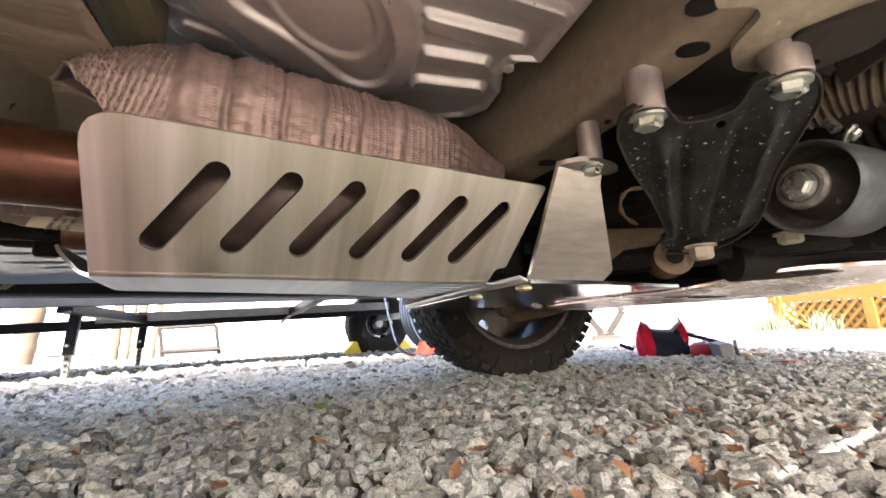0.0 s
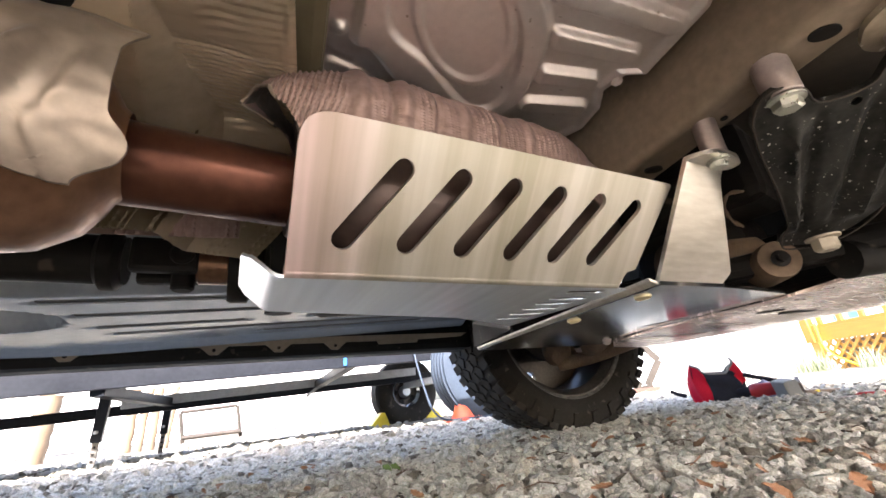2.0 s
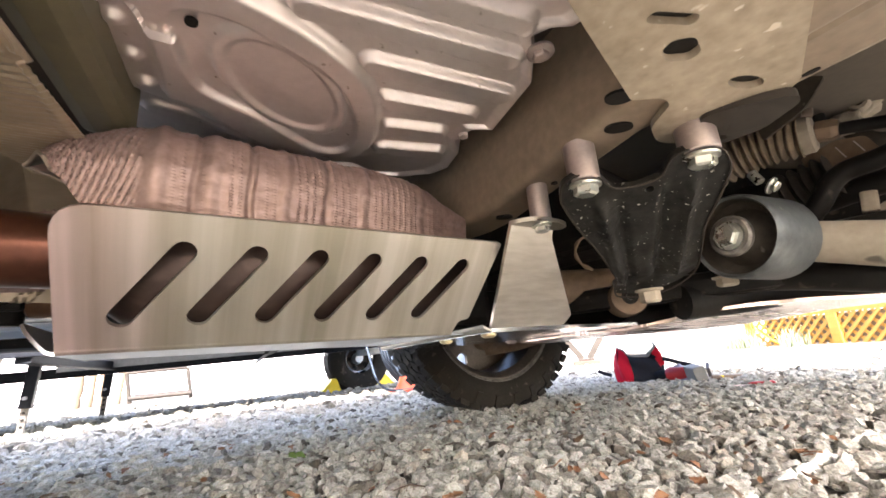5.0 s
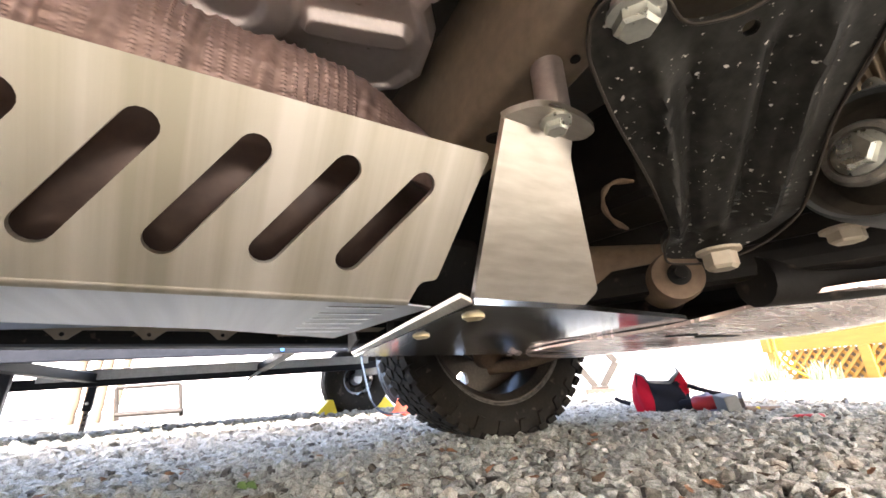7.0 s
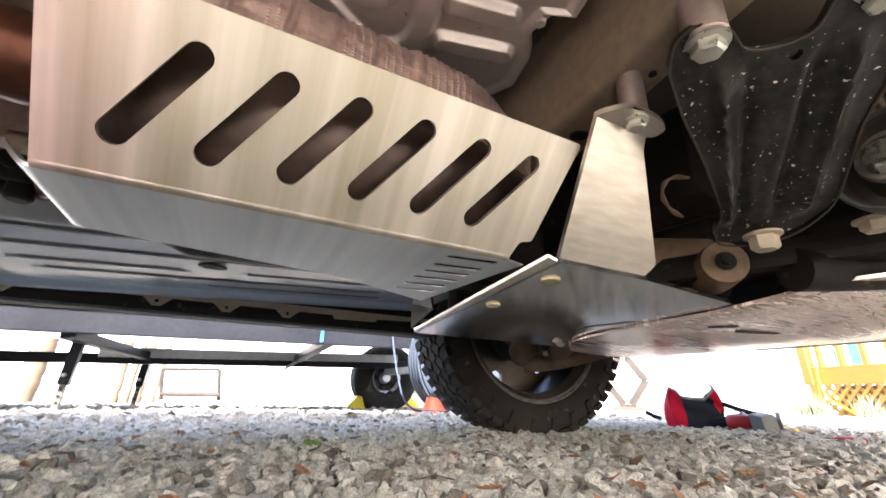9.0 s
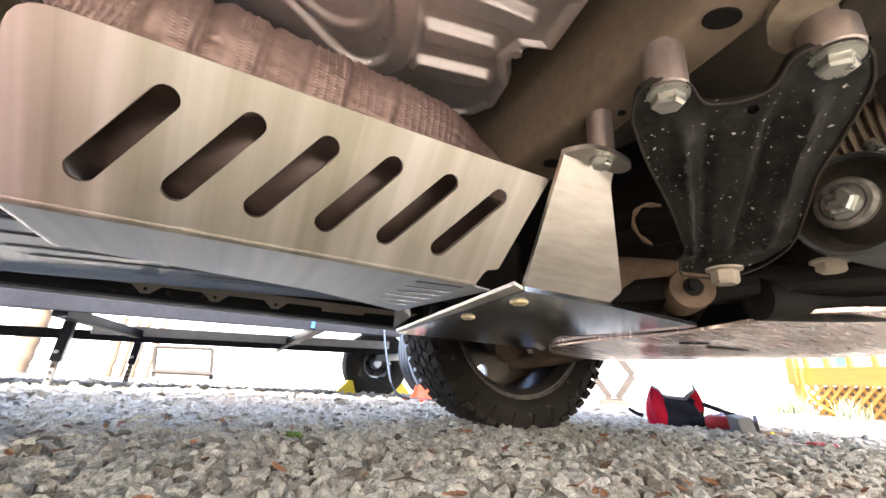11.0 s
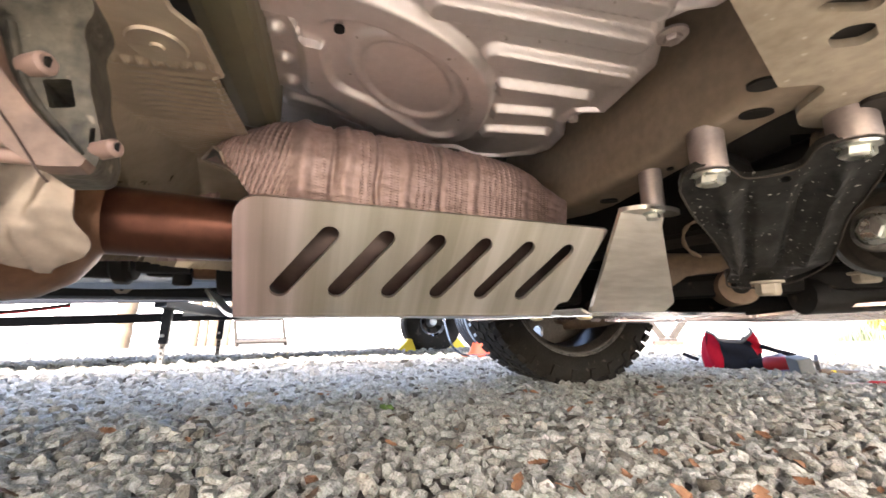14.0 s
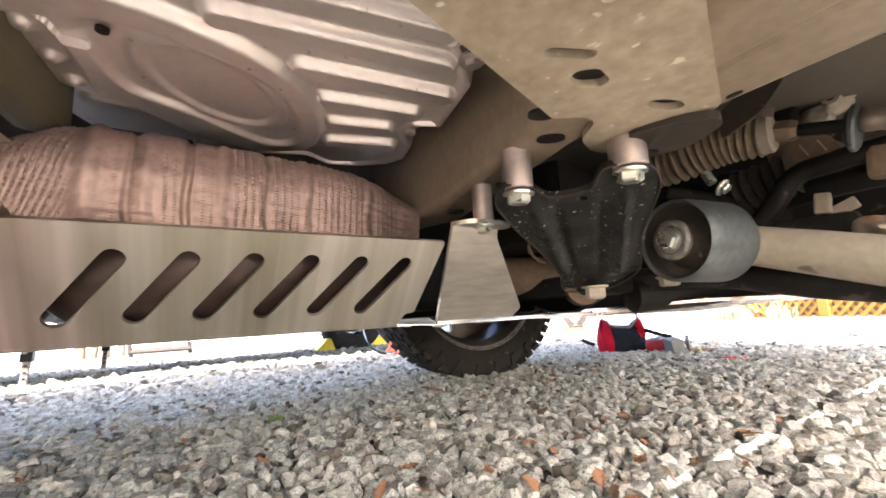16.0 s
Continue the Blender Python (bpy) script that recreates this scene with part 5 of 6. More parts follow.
    part("hose", pipe(curve_through([(0.70, 0.30, 0.372), (0.72, 0.276, 0.360), (0.72, 0.240, 0.340), (0.72, 0.215, 0.317), (0.72, 0.200, 0.285), (0.72, 0.19, 0.25)], 6), 0.010, 12), M_RUBBER, g, "dusty black hose", smooth=True)
    part("hose", pipe(curve_through([(0.88, 0.19, 0.56), (0.88, 0.190, 0.520), (0.88, 0.172, 0.480), (0.88, 0.150, 0.440), (0.88, 0.12, 0.420), (0.88, 0.02, 0.40)], 6), 0.011, 12), M_RUBBER, g, smooth=True)
    part("hose", pipe(curve_through([(0.78, 0.27, 0.44), (0.80, 0.230, 0.451), (0.80, 0.205, 0.470), (0.80, 0.190, 0.502), (0.80, 0.193, 0.54)], 6), 0.006, 10), M_RUBBER, g, smooth=True)
    part("hose_clip", pipe([Vector((0.70, 0.178, 0.462)) + Vector((0, 0.010 * math.cos(a / 3), 0.013 * math.sin(a / 3))) for a in range(-6, 8)], 0.0016, 8), M_ZINC, g, "bright wire clip", smooth=True)
    part("stud", rod((0.58, 0.193, 0.348), (0.58, 0.187, 0.334), 0.005, 12, 0.001), M_BOLT, g, "bright stud and nut", smooth=True)
    hex_bolt((0.582, 0.180, 0.328), (0.0, -0.5, -0.4), 0.0065, 0.007, M_BOLT, g, 0.009)
    fender = rounded([(0.153, 0.510), (0.107, 0.535), (0.014, 0.575), (0.014, 0.448), (0.079, 0.464), (0.114, 0.486)], 0.008)
    part("inner_wing", plate(fender, (), 0.003, place=lambda u, v, w: Vector((0.80 + w, u, v))), M_FLANGE, g, "dusty grey inner wing panel")
    return g


sway_bar()


def front_gear():
    """Dark axle housing and mounts behind the bracket."""
    g = thing("front_differential", "greasy brown-black front differential housing with mounts", "differential")
    part("mount_bush", lathe([(0, 0), (0.022, 0), (0.0235, 0.004), (0.0235, 0.05), (0, 0.05)], aim((0.544, 0.342, 0.236), (0.62, 0.42, 0.236)), 32), M_BROWN, g, "tan round mount bushing", smooth=True)
    part("mount_core", lathe([(0.009, 0), (0.010, -0.003), (0.005, -0.004), (0.005, -0.010), (0, -0.010)], aim((0.544, 0.342, 0.236), (0.62, 0.42, 0.236)), 24), M_DARK, g, smooth=True)
    part("axle_tube", rod((0.50, 0.46, 0.262), (0.60, 0.385, 0.255), 0.030, 28, 0.004), M_BROWN, g, smooth=True)
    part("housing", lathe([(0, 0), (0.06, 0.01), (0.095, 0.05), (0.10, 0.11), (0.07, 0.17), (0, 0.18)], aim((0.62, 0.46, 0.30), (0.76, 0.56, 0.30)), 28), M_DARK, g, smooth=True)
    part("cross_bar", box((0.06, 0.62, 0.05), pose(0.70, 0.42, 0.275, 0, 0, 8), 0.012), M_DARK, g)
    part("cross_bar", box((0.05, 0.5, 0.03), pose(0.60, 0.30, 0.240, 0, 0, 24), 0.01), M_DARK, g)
    # two bars and an engine-sized box, added to block bright ground and deck
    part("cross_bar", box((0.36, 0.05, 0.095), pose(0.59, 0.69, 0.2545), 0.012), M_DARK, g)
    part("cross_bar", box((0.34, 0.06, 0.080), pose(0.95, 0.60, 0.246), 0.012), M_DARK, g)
    part("engine_blocker", box((0.7, 0.60, 0.20), pose(1.25, 0.56, 0.345), 0.05), M_DARK, g)
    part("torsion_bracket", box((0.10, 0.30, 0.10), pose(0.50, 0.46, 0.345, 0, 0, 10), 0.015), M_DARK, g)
    part("clip", pipe(curve_through([(0.474, 0.322, 0.306), (0.456, 0.327, 0.3035), (0.4445, 0.330, 0.294), (0.4445, 0.333, 0.281), (0.454, 0.333, 0.271), (0.468, 0.332, 0.266)], 5), [0.0014 + 0.0012 * math.sin(k * 0.5) ** 2 for k in range(26)], 10), M_BROWN, g, "worn hose clip", smooth=True)
    part("wishbone", pipe(curve_through([(0.58, 0.30, 0.222), (0.66, 0.26, 0.226), (0.78, 0.20, 0.236), (0.9, 0.05, 0.23)], 6), 0.022, 16), M_DARK, g, smooth=True)
    return g


front_gear()


def wheel_well_closure():
    # added dark wall: blocks sky and bounced light at the front
    g = thing("wheel_well_closure", "dark wall added to close off the sky behind the wheel well", "splash shield")
    def place(u, v):
        y = -0.55 + 1.0 * u
        return (1.02 + 0.10 * math.sin(4 * u) + 0.02 * math.sin(17 * u), y, 0.238 + 0.50 * v)
    part("closing_wall", thicken(grid(40, 12, place), (0.004, 0, 0)), M_DARK, g, smooth=True)
    return g


wheel_well_closure()


def front_skid():
    g = thing("front_skid_plate", "scraped reddish-brown front skid plate with slotted holes", "skid plate")
    edge = curve_through([(0.775, 0.81, 0), (0.70, 0.735, 0), (0.652, 0.66, 0), (0.625, 0.57, 0), (0.610, 0.47, 0), (0.600, 0.37, 0), (0.602, 0.30, 0), (0.617, 0.25, 0), (0.68, 0.19, 0), (0.82, 0.12, 0)], 8)
    def place_z(x, y):
        return 0.1955 + 0.013 * step(0.42, 0.24, y) + 0.16 * max(0, x - 0.85) ** 2 - 0.004 * bump_at(x - 0.95, 0.3) + 0.003 * noise.noise(Vector((x * 6, y * 6, 0)))
    def place(u, v):
        p = edge[round(v * (len(edge) - 1))]
        x, y = p.x + (1.65 - p.x) * u, p.y + 0.04 * u * (1 if p.y > 0.6 else 0)
        return (x, y, place_z(x, y))
    part("plate", thicken(grid(60, len(edge) - 1, place), (0, 0, 0.0035)), M_SKID, g, smooth=True)
    # dark plates under the skid, in place of shaded slots
    for (x, y), turn, L in (((0.700, 0.441), -42, 0.013), ((0.788, 0.443), -20, 0.028)):
        part("slotted_hole", plate(slot((-L, 0), (L, 0), 0.006), (), 0.0030, pose(x, y, place_z(x, y) - 0.0012, 0, 0, turn)), M_DARK, g, "dark slot-shaped plate in place of a slotted hole")
    return g


front_skid()


# ---- wheels ----
def tyre_profile(R, r, w):
    h = w / 2
    return [(r, -h * 0.74), (r + 0.012, -h * 0.86), (r + (R - r) * 0.45, -h), (R - 0.030, -h * 0.96), (R - 0.010, -h * 0.86), (R - 0.006, -h * 0.5), (R - 0.004, 0),
            (R - 0.006, h * 0.5), (R - 0.010, h * 0.86), (R - 0.030, h * 0.96), (r + (R - r) * 0.45, h), (r + 0.012, h * 0.86), (r, h * 0.74)]


def truck_wheel():
    g = thing("off_road_wheel", "dusty off-road truck wheel with a chunky mud-terrain tyre on gravel", "wheel")
    c = Vector((1.035, 1.335, 0.360))
    m = aim(c, c + Vector((0.05, 1, 0)))
    R, r, w = 0.370, 0.258, 0.255
    bm = lathe(tyre_profile(R, r, w), m, 72)
    tyre = part("tyre", bm, M_TYRE, g, "black tyre with worn side blocks", smooth=True)
    blocks = bmesh.new()
    n = 52
    for k in range(n):
        a = 2 * math.pi * k / n
        for row, (h, lx, ly, turn) in enumerate(((-0.100, 0.052, 0.030, 14), (-0.052, 0.036, 0.032, -24), (-0.008, 0.036, 0.030, 28), (0.040, 0.036, 0.032, -24), (0.090, 0.052, 0.030, 14))):
            b = a + (0.5 if row % 2 else 0) * 2 * math.pi / n
            box((0.018, ly, lx), pose(0, 0, 0, 0, 0, math.degrees(b)) @ Matrix.Translation((R - 0.0085, 0, h)) @ pose(0, 0, 0, turn, 0, 0), 0, blocks)
        for s in (-1, 1):
            if k % 2 == 0:
                box((0.045, 0.022, 0.010), pose(0, 0, 0, 0, 0, math.degrees(a)) @ Matrix.Translation((R - 0.036, 0, s * w * 0.485)) @ pose(0, 0, 0, 0, s * 14, 0), 0, blocks)
    bmesh.ops.transform(blocks, matrix=m, verts=blocks.verts)
    tread = part("tread", blocks, M_TYRE, tyre, "chunky staggered tread blocks")
    for k in range(16):
        if k % 5 != 4:
            part("side_mark", box((0.022, 0.012, 0.002), m @ pose(0, 0, 0, 0, 0, 58 + 4.2 * k) @ Matrix.Translation((r + 0.058, 0, -w / 2 - 0.001))), M_DARK, tyre)
    part("rim", lathe([(r - 0.002, -0.100), (r + 0.010, -0.102), (r + 0.012, -0.094), (r - 0.004, -0.086), (r - 0.022, -0.070), (r - 0.030, 0.02), (r - 0.020, 0.085), (r - 0.002, 0.09)], m, 64), M_RIM, g, "dull grey steel rim barrel", smooth=True)
    part("rim_lip", lathe([(r + 0.003, -0.103), (r + 0.010, -0.109), (r + 0.016, -0.109), (r + 0.018, -0.101), (r + 0.006, -0.098)], m, 64), M_WORN, g, "worn rim lip", smooth=True)
    windows = []
    for k in range(6):
        mid = 2 * math.pi * k / 6 + 0.82
        windows.append(rounded([(q * math.cos(mid + e * w), q * math.sin(mid + e * w)) for q, e, w in ((0.168, -1, 0.09), (0.209, -1, 0.14), (0.209, 1, 0.14), (0.168, 1, 0.09))], 0.02, 4))
    part("wheel_face", plate(ring2d((0, 0), r - 0.012, 64), windows, 0.018, m @ pose(0, 0, 0.066)), M_RIM, g, "dusty grey inside of the spoked wheel face")
    part("hub_flange", lathe([(0, -0.02), (0.055, -0.02), (0.065, -0.005), (0.075, 0.03), (0.08, 0.066), (0, 0.066)], m, 32), M_MUFF, g, "rusty hub", smooth=True)
    part("brake_disc", lathe([(0, -0.002), (0.125, -0.002), (0.128, 0.0), (0.128, 0.024), (0, 0.026)], m, 48), M_JACK, g, "dark brown brake disc and shield", smooth=True)
    part("caliper", bevelled(box((0.10, 0.22, 0.09), m @ pose(0.12, 0.10, -0.02, 0, 0, 35)), 0.02), M_DARK, g)
    kn = lathe([(0, -0.10), (0.045, -0.095), (0.05, -0.06), (0.075, -0.03), (0.09, 0.0), (0, 0.0)], m, 28)
    part("knuckle", kn, M_BROWN, g, "rusty brown hub knuckle", smooth=True)
    part("knuckle_arm", pipe(curve_through([(0.96, 1.24, 0.36), (1.0, 1.20, 0.28), (1.04, 1.17, 0.235), (1.08, 1.14, 0.225)], 5), [0.03 - 0.0006 * k for k in range(16)], 14), M_BROWN, g, smooth=True)
    return g


truck_wheel()


def far_arm():
    g = thing("far_lower_arm", "brown rusty far-side lower control arm", "suspension arm")
    part("arm", pipe(curve_through([(1.06, 1.20, 0.235), (0.98, 1.06, 0.235), (0.86, 0.92, 0.25), (0.80, 0.84, 0.26)], 6), [0.03 + 0.0005 * k for k in range(19)], 16), M_BROWN, g, smooth=True)
    part("arm", pipe(curve_through([(0.96, 1.21, 0.190), (1.02, 1.12, 0.200), (1.08, 1.02, 0.225), (1.12, 0.90, 0.25), (1.12, 0.80, 0.27)], 6), 0.022, 16), M_BROWN, g, smooth=True)
    part("steering_knuckle", lathe([(0, 0), (0.035, 0.005), (0.05, 0.03), (0.042, 0.06), (0.022, 0.08), (0, 0.082)], aim((0.945, 1.17, 0.215), (0.965, 1.26, 0.27)), 20), M_BROWN, g, "dusty brown knuckle casting", smooth=True)
    part("tie_rod_end", lathe([(0, 0), (0.014, 0.002), (0.020, 0.012), (0.016, 0.026), (0.010, 0.03), (0, 0.03)], aim((0.985, 1.13, 0.232), (0.985, 1.13, 0.30)), 18), M_RUBBER, g, "rubber tie rod end boot", smooth=True)
    hex_bolt((0.985, 1.13, 0.231), (0, 0, -1), 0.012, 0.012, M_ZINC, g, 0.016)
    hex_bolt((1.05, 1.19, 0.199), (0, 0, -1), 0.014, 0.014, M_ZINC, g, 0.020)
    part("tie_rod", rod((0.985, 1.13, 0.246), (0.86, 0.80, 0.26), 0.011, 16), M_JACK, g, smooth=True)
    part("ball_joint", rod((1.05, 1.19, 0.20), (1.05, 1.19, 0.27), 0.026, 20, 0.005), M_BROWN, g, smooth=True)
    part("drive_axle", rod((0.98, 0.7, 0.34), (1.0, 1.25, 0.375), 0.02, 18), M_DARK, g, smooth=True)
    part("strut", rod((0.97, 1.08, 0.26), (0.95, 0.98, 0.75), 0.035, 20), M_DARK, g, smooth=True)
    return g


far_arm()


# ---- trailer beyond the truck ----
def road_wheel(name, c, R, r, w, mat_tyre, label):
    g = thing(name, label, "wheel", "trailer wheels")
    m = aim(c, Vector(c) + Vector((0, 1, 0)))
    t = part("tyre", lathe(tyre_profile(R, r, w), m, 56), mat_tyre, g, smooth=True)
    for k in (-0.3, -0.1, 0.1, 0.3):
        part("tread_rib", lathe([(R - 0.006, w * (k - 0.07)), (R + 0.004, w * (k - 0.06)), (R + 0.004, w * (k + 0.06)), (R - 0.006, w * (k + 0.07))], m, 56), mat_tyre, t, smooth=True)
    part("rim", lathe([(r + 0.004, -w * 0.38), (r + 0.002, -w * 0.3), (r - 0.02, -w * 0.2), (r - 0.025, 0), (r - 0.02, w * 0.3), (r, w * 0.36)], m, 48), M_CHROME, g, "bright chromed rim", smooth=True)
    part("wheel_disc", lathe([(0, 0.02), (0.05, 0.02), (0.07, 0.0), (0.11, 0.01), (r - 0.02, 0.03)], m, 48), M_RIM, g, "dull wheel disc", smooth=True)
    part("hub", lathe([(0, -0.07), (0.035, -0.07), (0.04, -0.05), (0.05, 0.0), (0, 0.02)], m, 24), M_GALV, g, smooth=True)
    for k in range(5):
        a = 2 * math.pi * k / 5
        q = m @ Vector((0.085 * math.cos(a), 0.085 * math.sin(a), -0.012))
        # solid dark plug; stands for a shaded opening in the disc
        part("hand_hole", rod(q, q + Vector((0, 0.02, 0)), 0.02, 14), M_DARK, g, "dark hand hole")
    return g


road_wheel("trailer_wheel", (1.415, 2.42, 0.318), 0.335, 0.20, 0.20, M_TYRE2, "grey trailer wheel with a ribbed tyre, bluish skylight in its colour")
road_wheel("trailer_wheel", (1.325, 3.62, 0.232), 0.275, 0.125, 0.19, M_TYRE, "black trailer wheel with a bright chromed rim")


def trailer():
    g = thing("utility_trailer", "black steel utility trailer frame on adjustable support legs", "trailer")
    def beam(name, a, b, w, h, mat=M_BEAM, label=""):
        a, b = Vector(a), Vector(b)
        d = b - a
        bm = box((d.length, w, h), None, min(w, h) * 0.08)
        rot = d.to_track_quat("X", "Z").to_matrix().to_4x4()
        bmesh.ops.transform(bm, matrix=Matrix.Translation((a + b) / 2) @ rot, verts=bm.verts)
        return part(name, bm, mat, g, label)
    beam("side_rail", (-2.6, 2.52, 0.325), (1.12, 2.52, 0.412), 0.05, 0.105)
    beam("side_rail", (-2.24, 3.42, 0.2165), (1.75, 3.42, 0.329), 0.05, 0.061)
    beam("rail_flange", (-2.6, 2.56, 0.288), (1.12, 2.56, 0.372), 0.09, 0.008)
    # pale strip whose colour carries the glare of an overexposed underside
    beam("fender_rail", (-0.62, 3.37, 0.298), (1.34, 3.37, 0.362), 0.03, 0.060, M_GALV, "pale metal strip for the overexposed trailer underside")
    beam("cross_bar", (-0.56, 2.52, 0.318), (-0.37, 3.42, 0.286), 0.06, 0.05)
    beam("cross_bar", (0.62, 2.52, 0.385), (0.55, 3.42, 0.316), 0.06, 0.05)
    beam("brace", (0.465, 3.36, 0.238), (0.569, 3.36, 0.316), 0.02, 0.02, M_GALV, "bright diagonal brace")
    beam("axle", (1.33, 2.50, 0.262), (1.325, 3.56, 0.262), 0.05, 0.05, M_GALV, "galvanised axle")
    beam("deck_boards", (-2.6, 3.0, 0.44), (1.75, 3.0, 0.50), 1.0, 0.03, M_BEAM, "dark trailer deck")
    beam("deck_edge", (-2.6, 2.50, 0.405), (1.12, 2.50, 0.47), 0.03, 0.03)
    for x, y, top in ((-0.585, 2.76, 0.33), (-0.41, 3.60, 0.30)):
        leg = part("support_leg", box((0.044, 0.044, top - 0.10), pose(x + 0.008, y, 0.10 + (top - 0.10) / 2, 0, 3, 0), 0.003), M_BEAM, g, "black telescopic leg")
        part("inner_leg", box((0.026, 0.026, 0.19), pose(x, y, 0.055, 0, 3, 0), 0.002), M_WORN, leg, "dull steel inner leg with holes")
        for k in range(4):
            # dark spots on the leg, painted shade of its pin holes
            part("hole", rod((x + 0.001 * k, y - 0.0175, 0.02 + 0.03 * k), (x + 0.001 * k, y - 0.014, 0.02 + 0.03 * k), 0.006, 10), M_DARK, leg)
        part("foot", box((0.06, 0.06, 0.008), pose(x, y, ground_z(x, y) + 0.012), 0.002), M_GALV, leg)
        part("pin", rod((x, y - 0.04, 0.145), (x + 0.004, y + 0.03, 0.15), 0.008, 10), M_GALV, leg)
    for dz, col in ((0.0, M_REDP), (0.008, M_DARK)):
        part("wire", pipe(curve_through([(-2.2, 2.60, 0.30 + dz), (-1.6, 2.6, 0.255 + dz), (-1.25, 2.6, 0.262 + dz), (-0.95, 2.58, 0.30 + dz)], 6), 0.006, 8), col, g, "loose sagging wire", smooth=True)
    part("blue_tag", box((0.018, 0.006, 0.075), pose(0.545, 2.485, 0.395), 0.002), M_BLUE, g, "small blue tag")
    part("air_hose", pipe(curve_through([(0.95, 2.46, 0.45), (0.955, 2.40, 0.30), (0.97, 2.37, 0.19), (1.0, 2.35, 0.075), (1.06, 2.33, 0.015), (1.16, 2.30, 0.006), (1.40, 2.2, 0.004)], 8), 0.006, 10), M_TYRE2, g, "hanging grey hose", smooth=True)
    return g


trailer()


def step_frame():
    g = thing("folding_step", "dull metal folding step frame behind the trailer", "step")
    for a, b in (((-0.40, 4.5, 0.25), (0.04, 4.5, 0.265)), ((-0.36, 4.5, 0.05), (0.08, 4.5, 0.055)), ((0.04, 4.5, 0.265), (0.08, 4.5, 0.0)), ((-0.40, 4.5, 0.25), (-0.36, 4.5, 0.0)), ((-0.36, 4.35, 0.045), (0.08, 4.35, 0.045))):
        part("tube", rod(a, b, 0.016, 12), M_JACK, g, smooth=True)
    part("tread", box((0.44, 0.16, 0.012), pose(-0.14, 4.43, 0.05), 0.003), M_JACK, g)
    return g


step_frame()


def wheel_chock(x, y, turn):
    g = thing("wheel_chock", "yellow plastic wheel chock beside the trailer tyre", "wheel chock", "wheel chocks")
    bm = plate(rounded([(-0.09, 0), (0.09, 0), (0.05, 0.11), (0.02, 0.11)], 0.012), (), 0.09, pose(0, 0, 0, 90, 0, 0))
    bmesh.ops.transform(bm, matrix=pose(x, y, ground_z(x, y) + 0.01, 0, 0, turn), verts=bm.verts)
    part("wedge", bm, M_YELLOW, g)


wheel_chock(1.06, 3.60, 0)
wheel_chock(1.60, 3.60, 180)


def traffic_cone():
    x, y = 1.20, 2.37
    g = thing("traffic_cone", "small orange plastic cone on the gravel", "traffic cone")
    part("cone", lathe([(0.075, 0.012), (0.06, 0.03), (0.05, 0.06), (0.032, 0.12), (0.018, 0.17), (0, 0.172)], pose(x, y, 0.01) @ Matrix.Diagonal((1.0, 1.0, 0.92, 1)), 28), M_ORANGE, g, smooth=True)
    part("base", box((0.165, 0.165, 0.016), pose(x, y, 0.016, 0, 0, 20), 0.006), M_ORANGE, g)


traffic_cone()


# ---- tools on the gravel ----
def tool_bag():
    g = thing("tool_bag", "slumped charcoal and red cloth tool bag with open top", "bag")
    c, ang = Vector((1.97, 1.32, 0.0)), radians(-46)
    R = Matrix.Translation(c) @ Matrix.Rotation(ang, 4, "Z")
    def shell(u, v):
        a = 2 * math.pi * u
        h = 0.142 * v + 0.026 * v ** 3 * math.cos(2 * a)
        k = 0.108 * (0.98 + 0.16 * v - 0.34 * v * v)
        d = 0.082 * (1 - 0.72 * v ** 1.2)
        ca, sa = math.cos(a), math.sin(a)
        x = k * math.copysign(abs(ca) ** 0.6, ca) + 0.006 * math.sin(7 * a + 5 * v)
        y = d * math.copysign(abs(sa) ** 0.6, sa) + 0.008 * math.sin(5 * a + 9 * v) * (0.4 + v)
        return R @ Vector((x, y, 0.002 + h + 0.008 * math.sin(3 * a + 2) * v))
    part("body", grid(64, 16, shell), M_CLOTH, g, "charcoal cloth body", smooth=True)
    def end(s):
        def f(u, v):
            a = ((0.5 * u - 0.30) if s > 0 else (0.72 + 0.70 * u)) * math.pi
            p = shell((a / (2 * math.pi)) % 1.0, 0.985 - (0.55 if s > 0 else 0.98) * (1 - v))
            out = (p - (c + Vector((0, 0, p.z)))).normalized()
            return p + out * 0.004
        return f
    for s in (1, -1):
        part("end_panel", grid(24, 14, end(s)), M_RED, g, "red cloth end panel", smooth=True)
    rimp = [shell(k / 48, 1.0) for k in range(49)]
    part("rim", pipe(rimp, 0.005, 8, False), M_GREY, g, "grey zipped rim", smooth=True)
    part("lining", grid(64, 2, lambda u, v: shell(u, 1 - 0.25 * v) * 1.0 + Vector((0, 0, -0.004))), M_CLOTH, g, smooth=True)
    part("strap", pipe(curve_through([c + Vector((0.05, -0.10, 0.10)), c + Vector((0.10, -0.15, 0.075)), c + Vector((0.13, -0.19, 0.06))], 6), 0.010, 8), M_CLOTH, g, "loose strap", smooth=True)
    part("strap", pipe(curve_through([c + Vector((-0.06, 0.12, 0.03)), c + Vector((-0.07, 0.15, 0.04)), c + Vector((-0.08, 0.18, 0.055))], 6), 0.009, 8), M_CLOTH, g, smooth=True)


tool_bag()


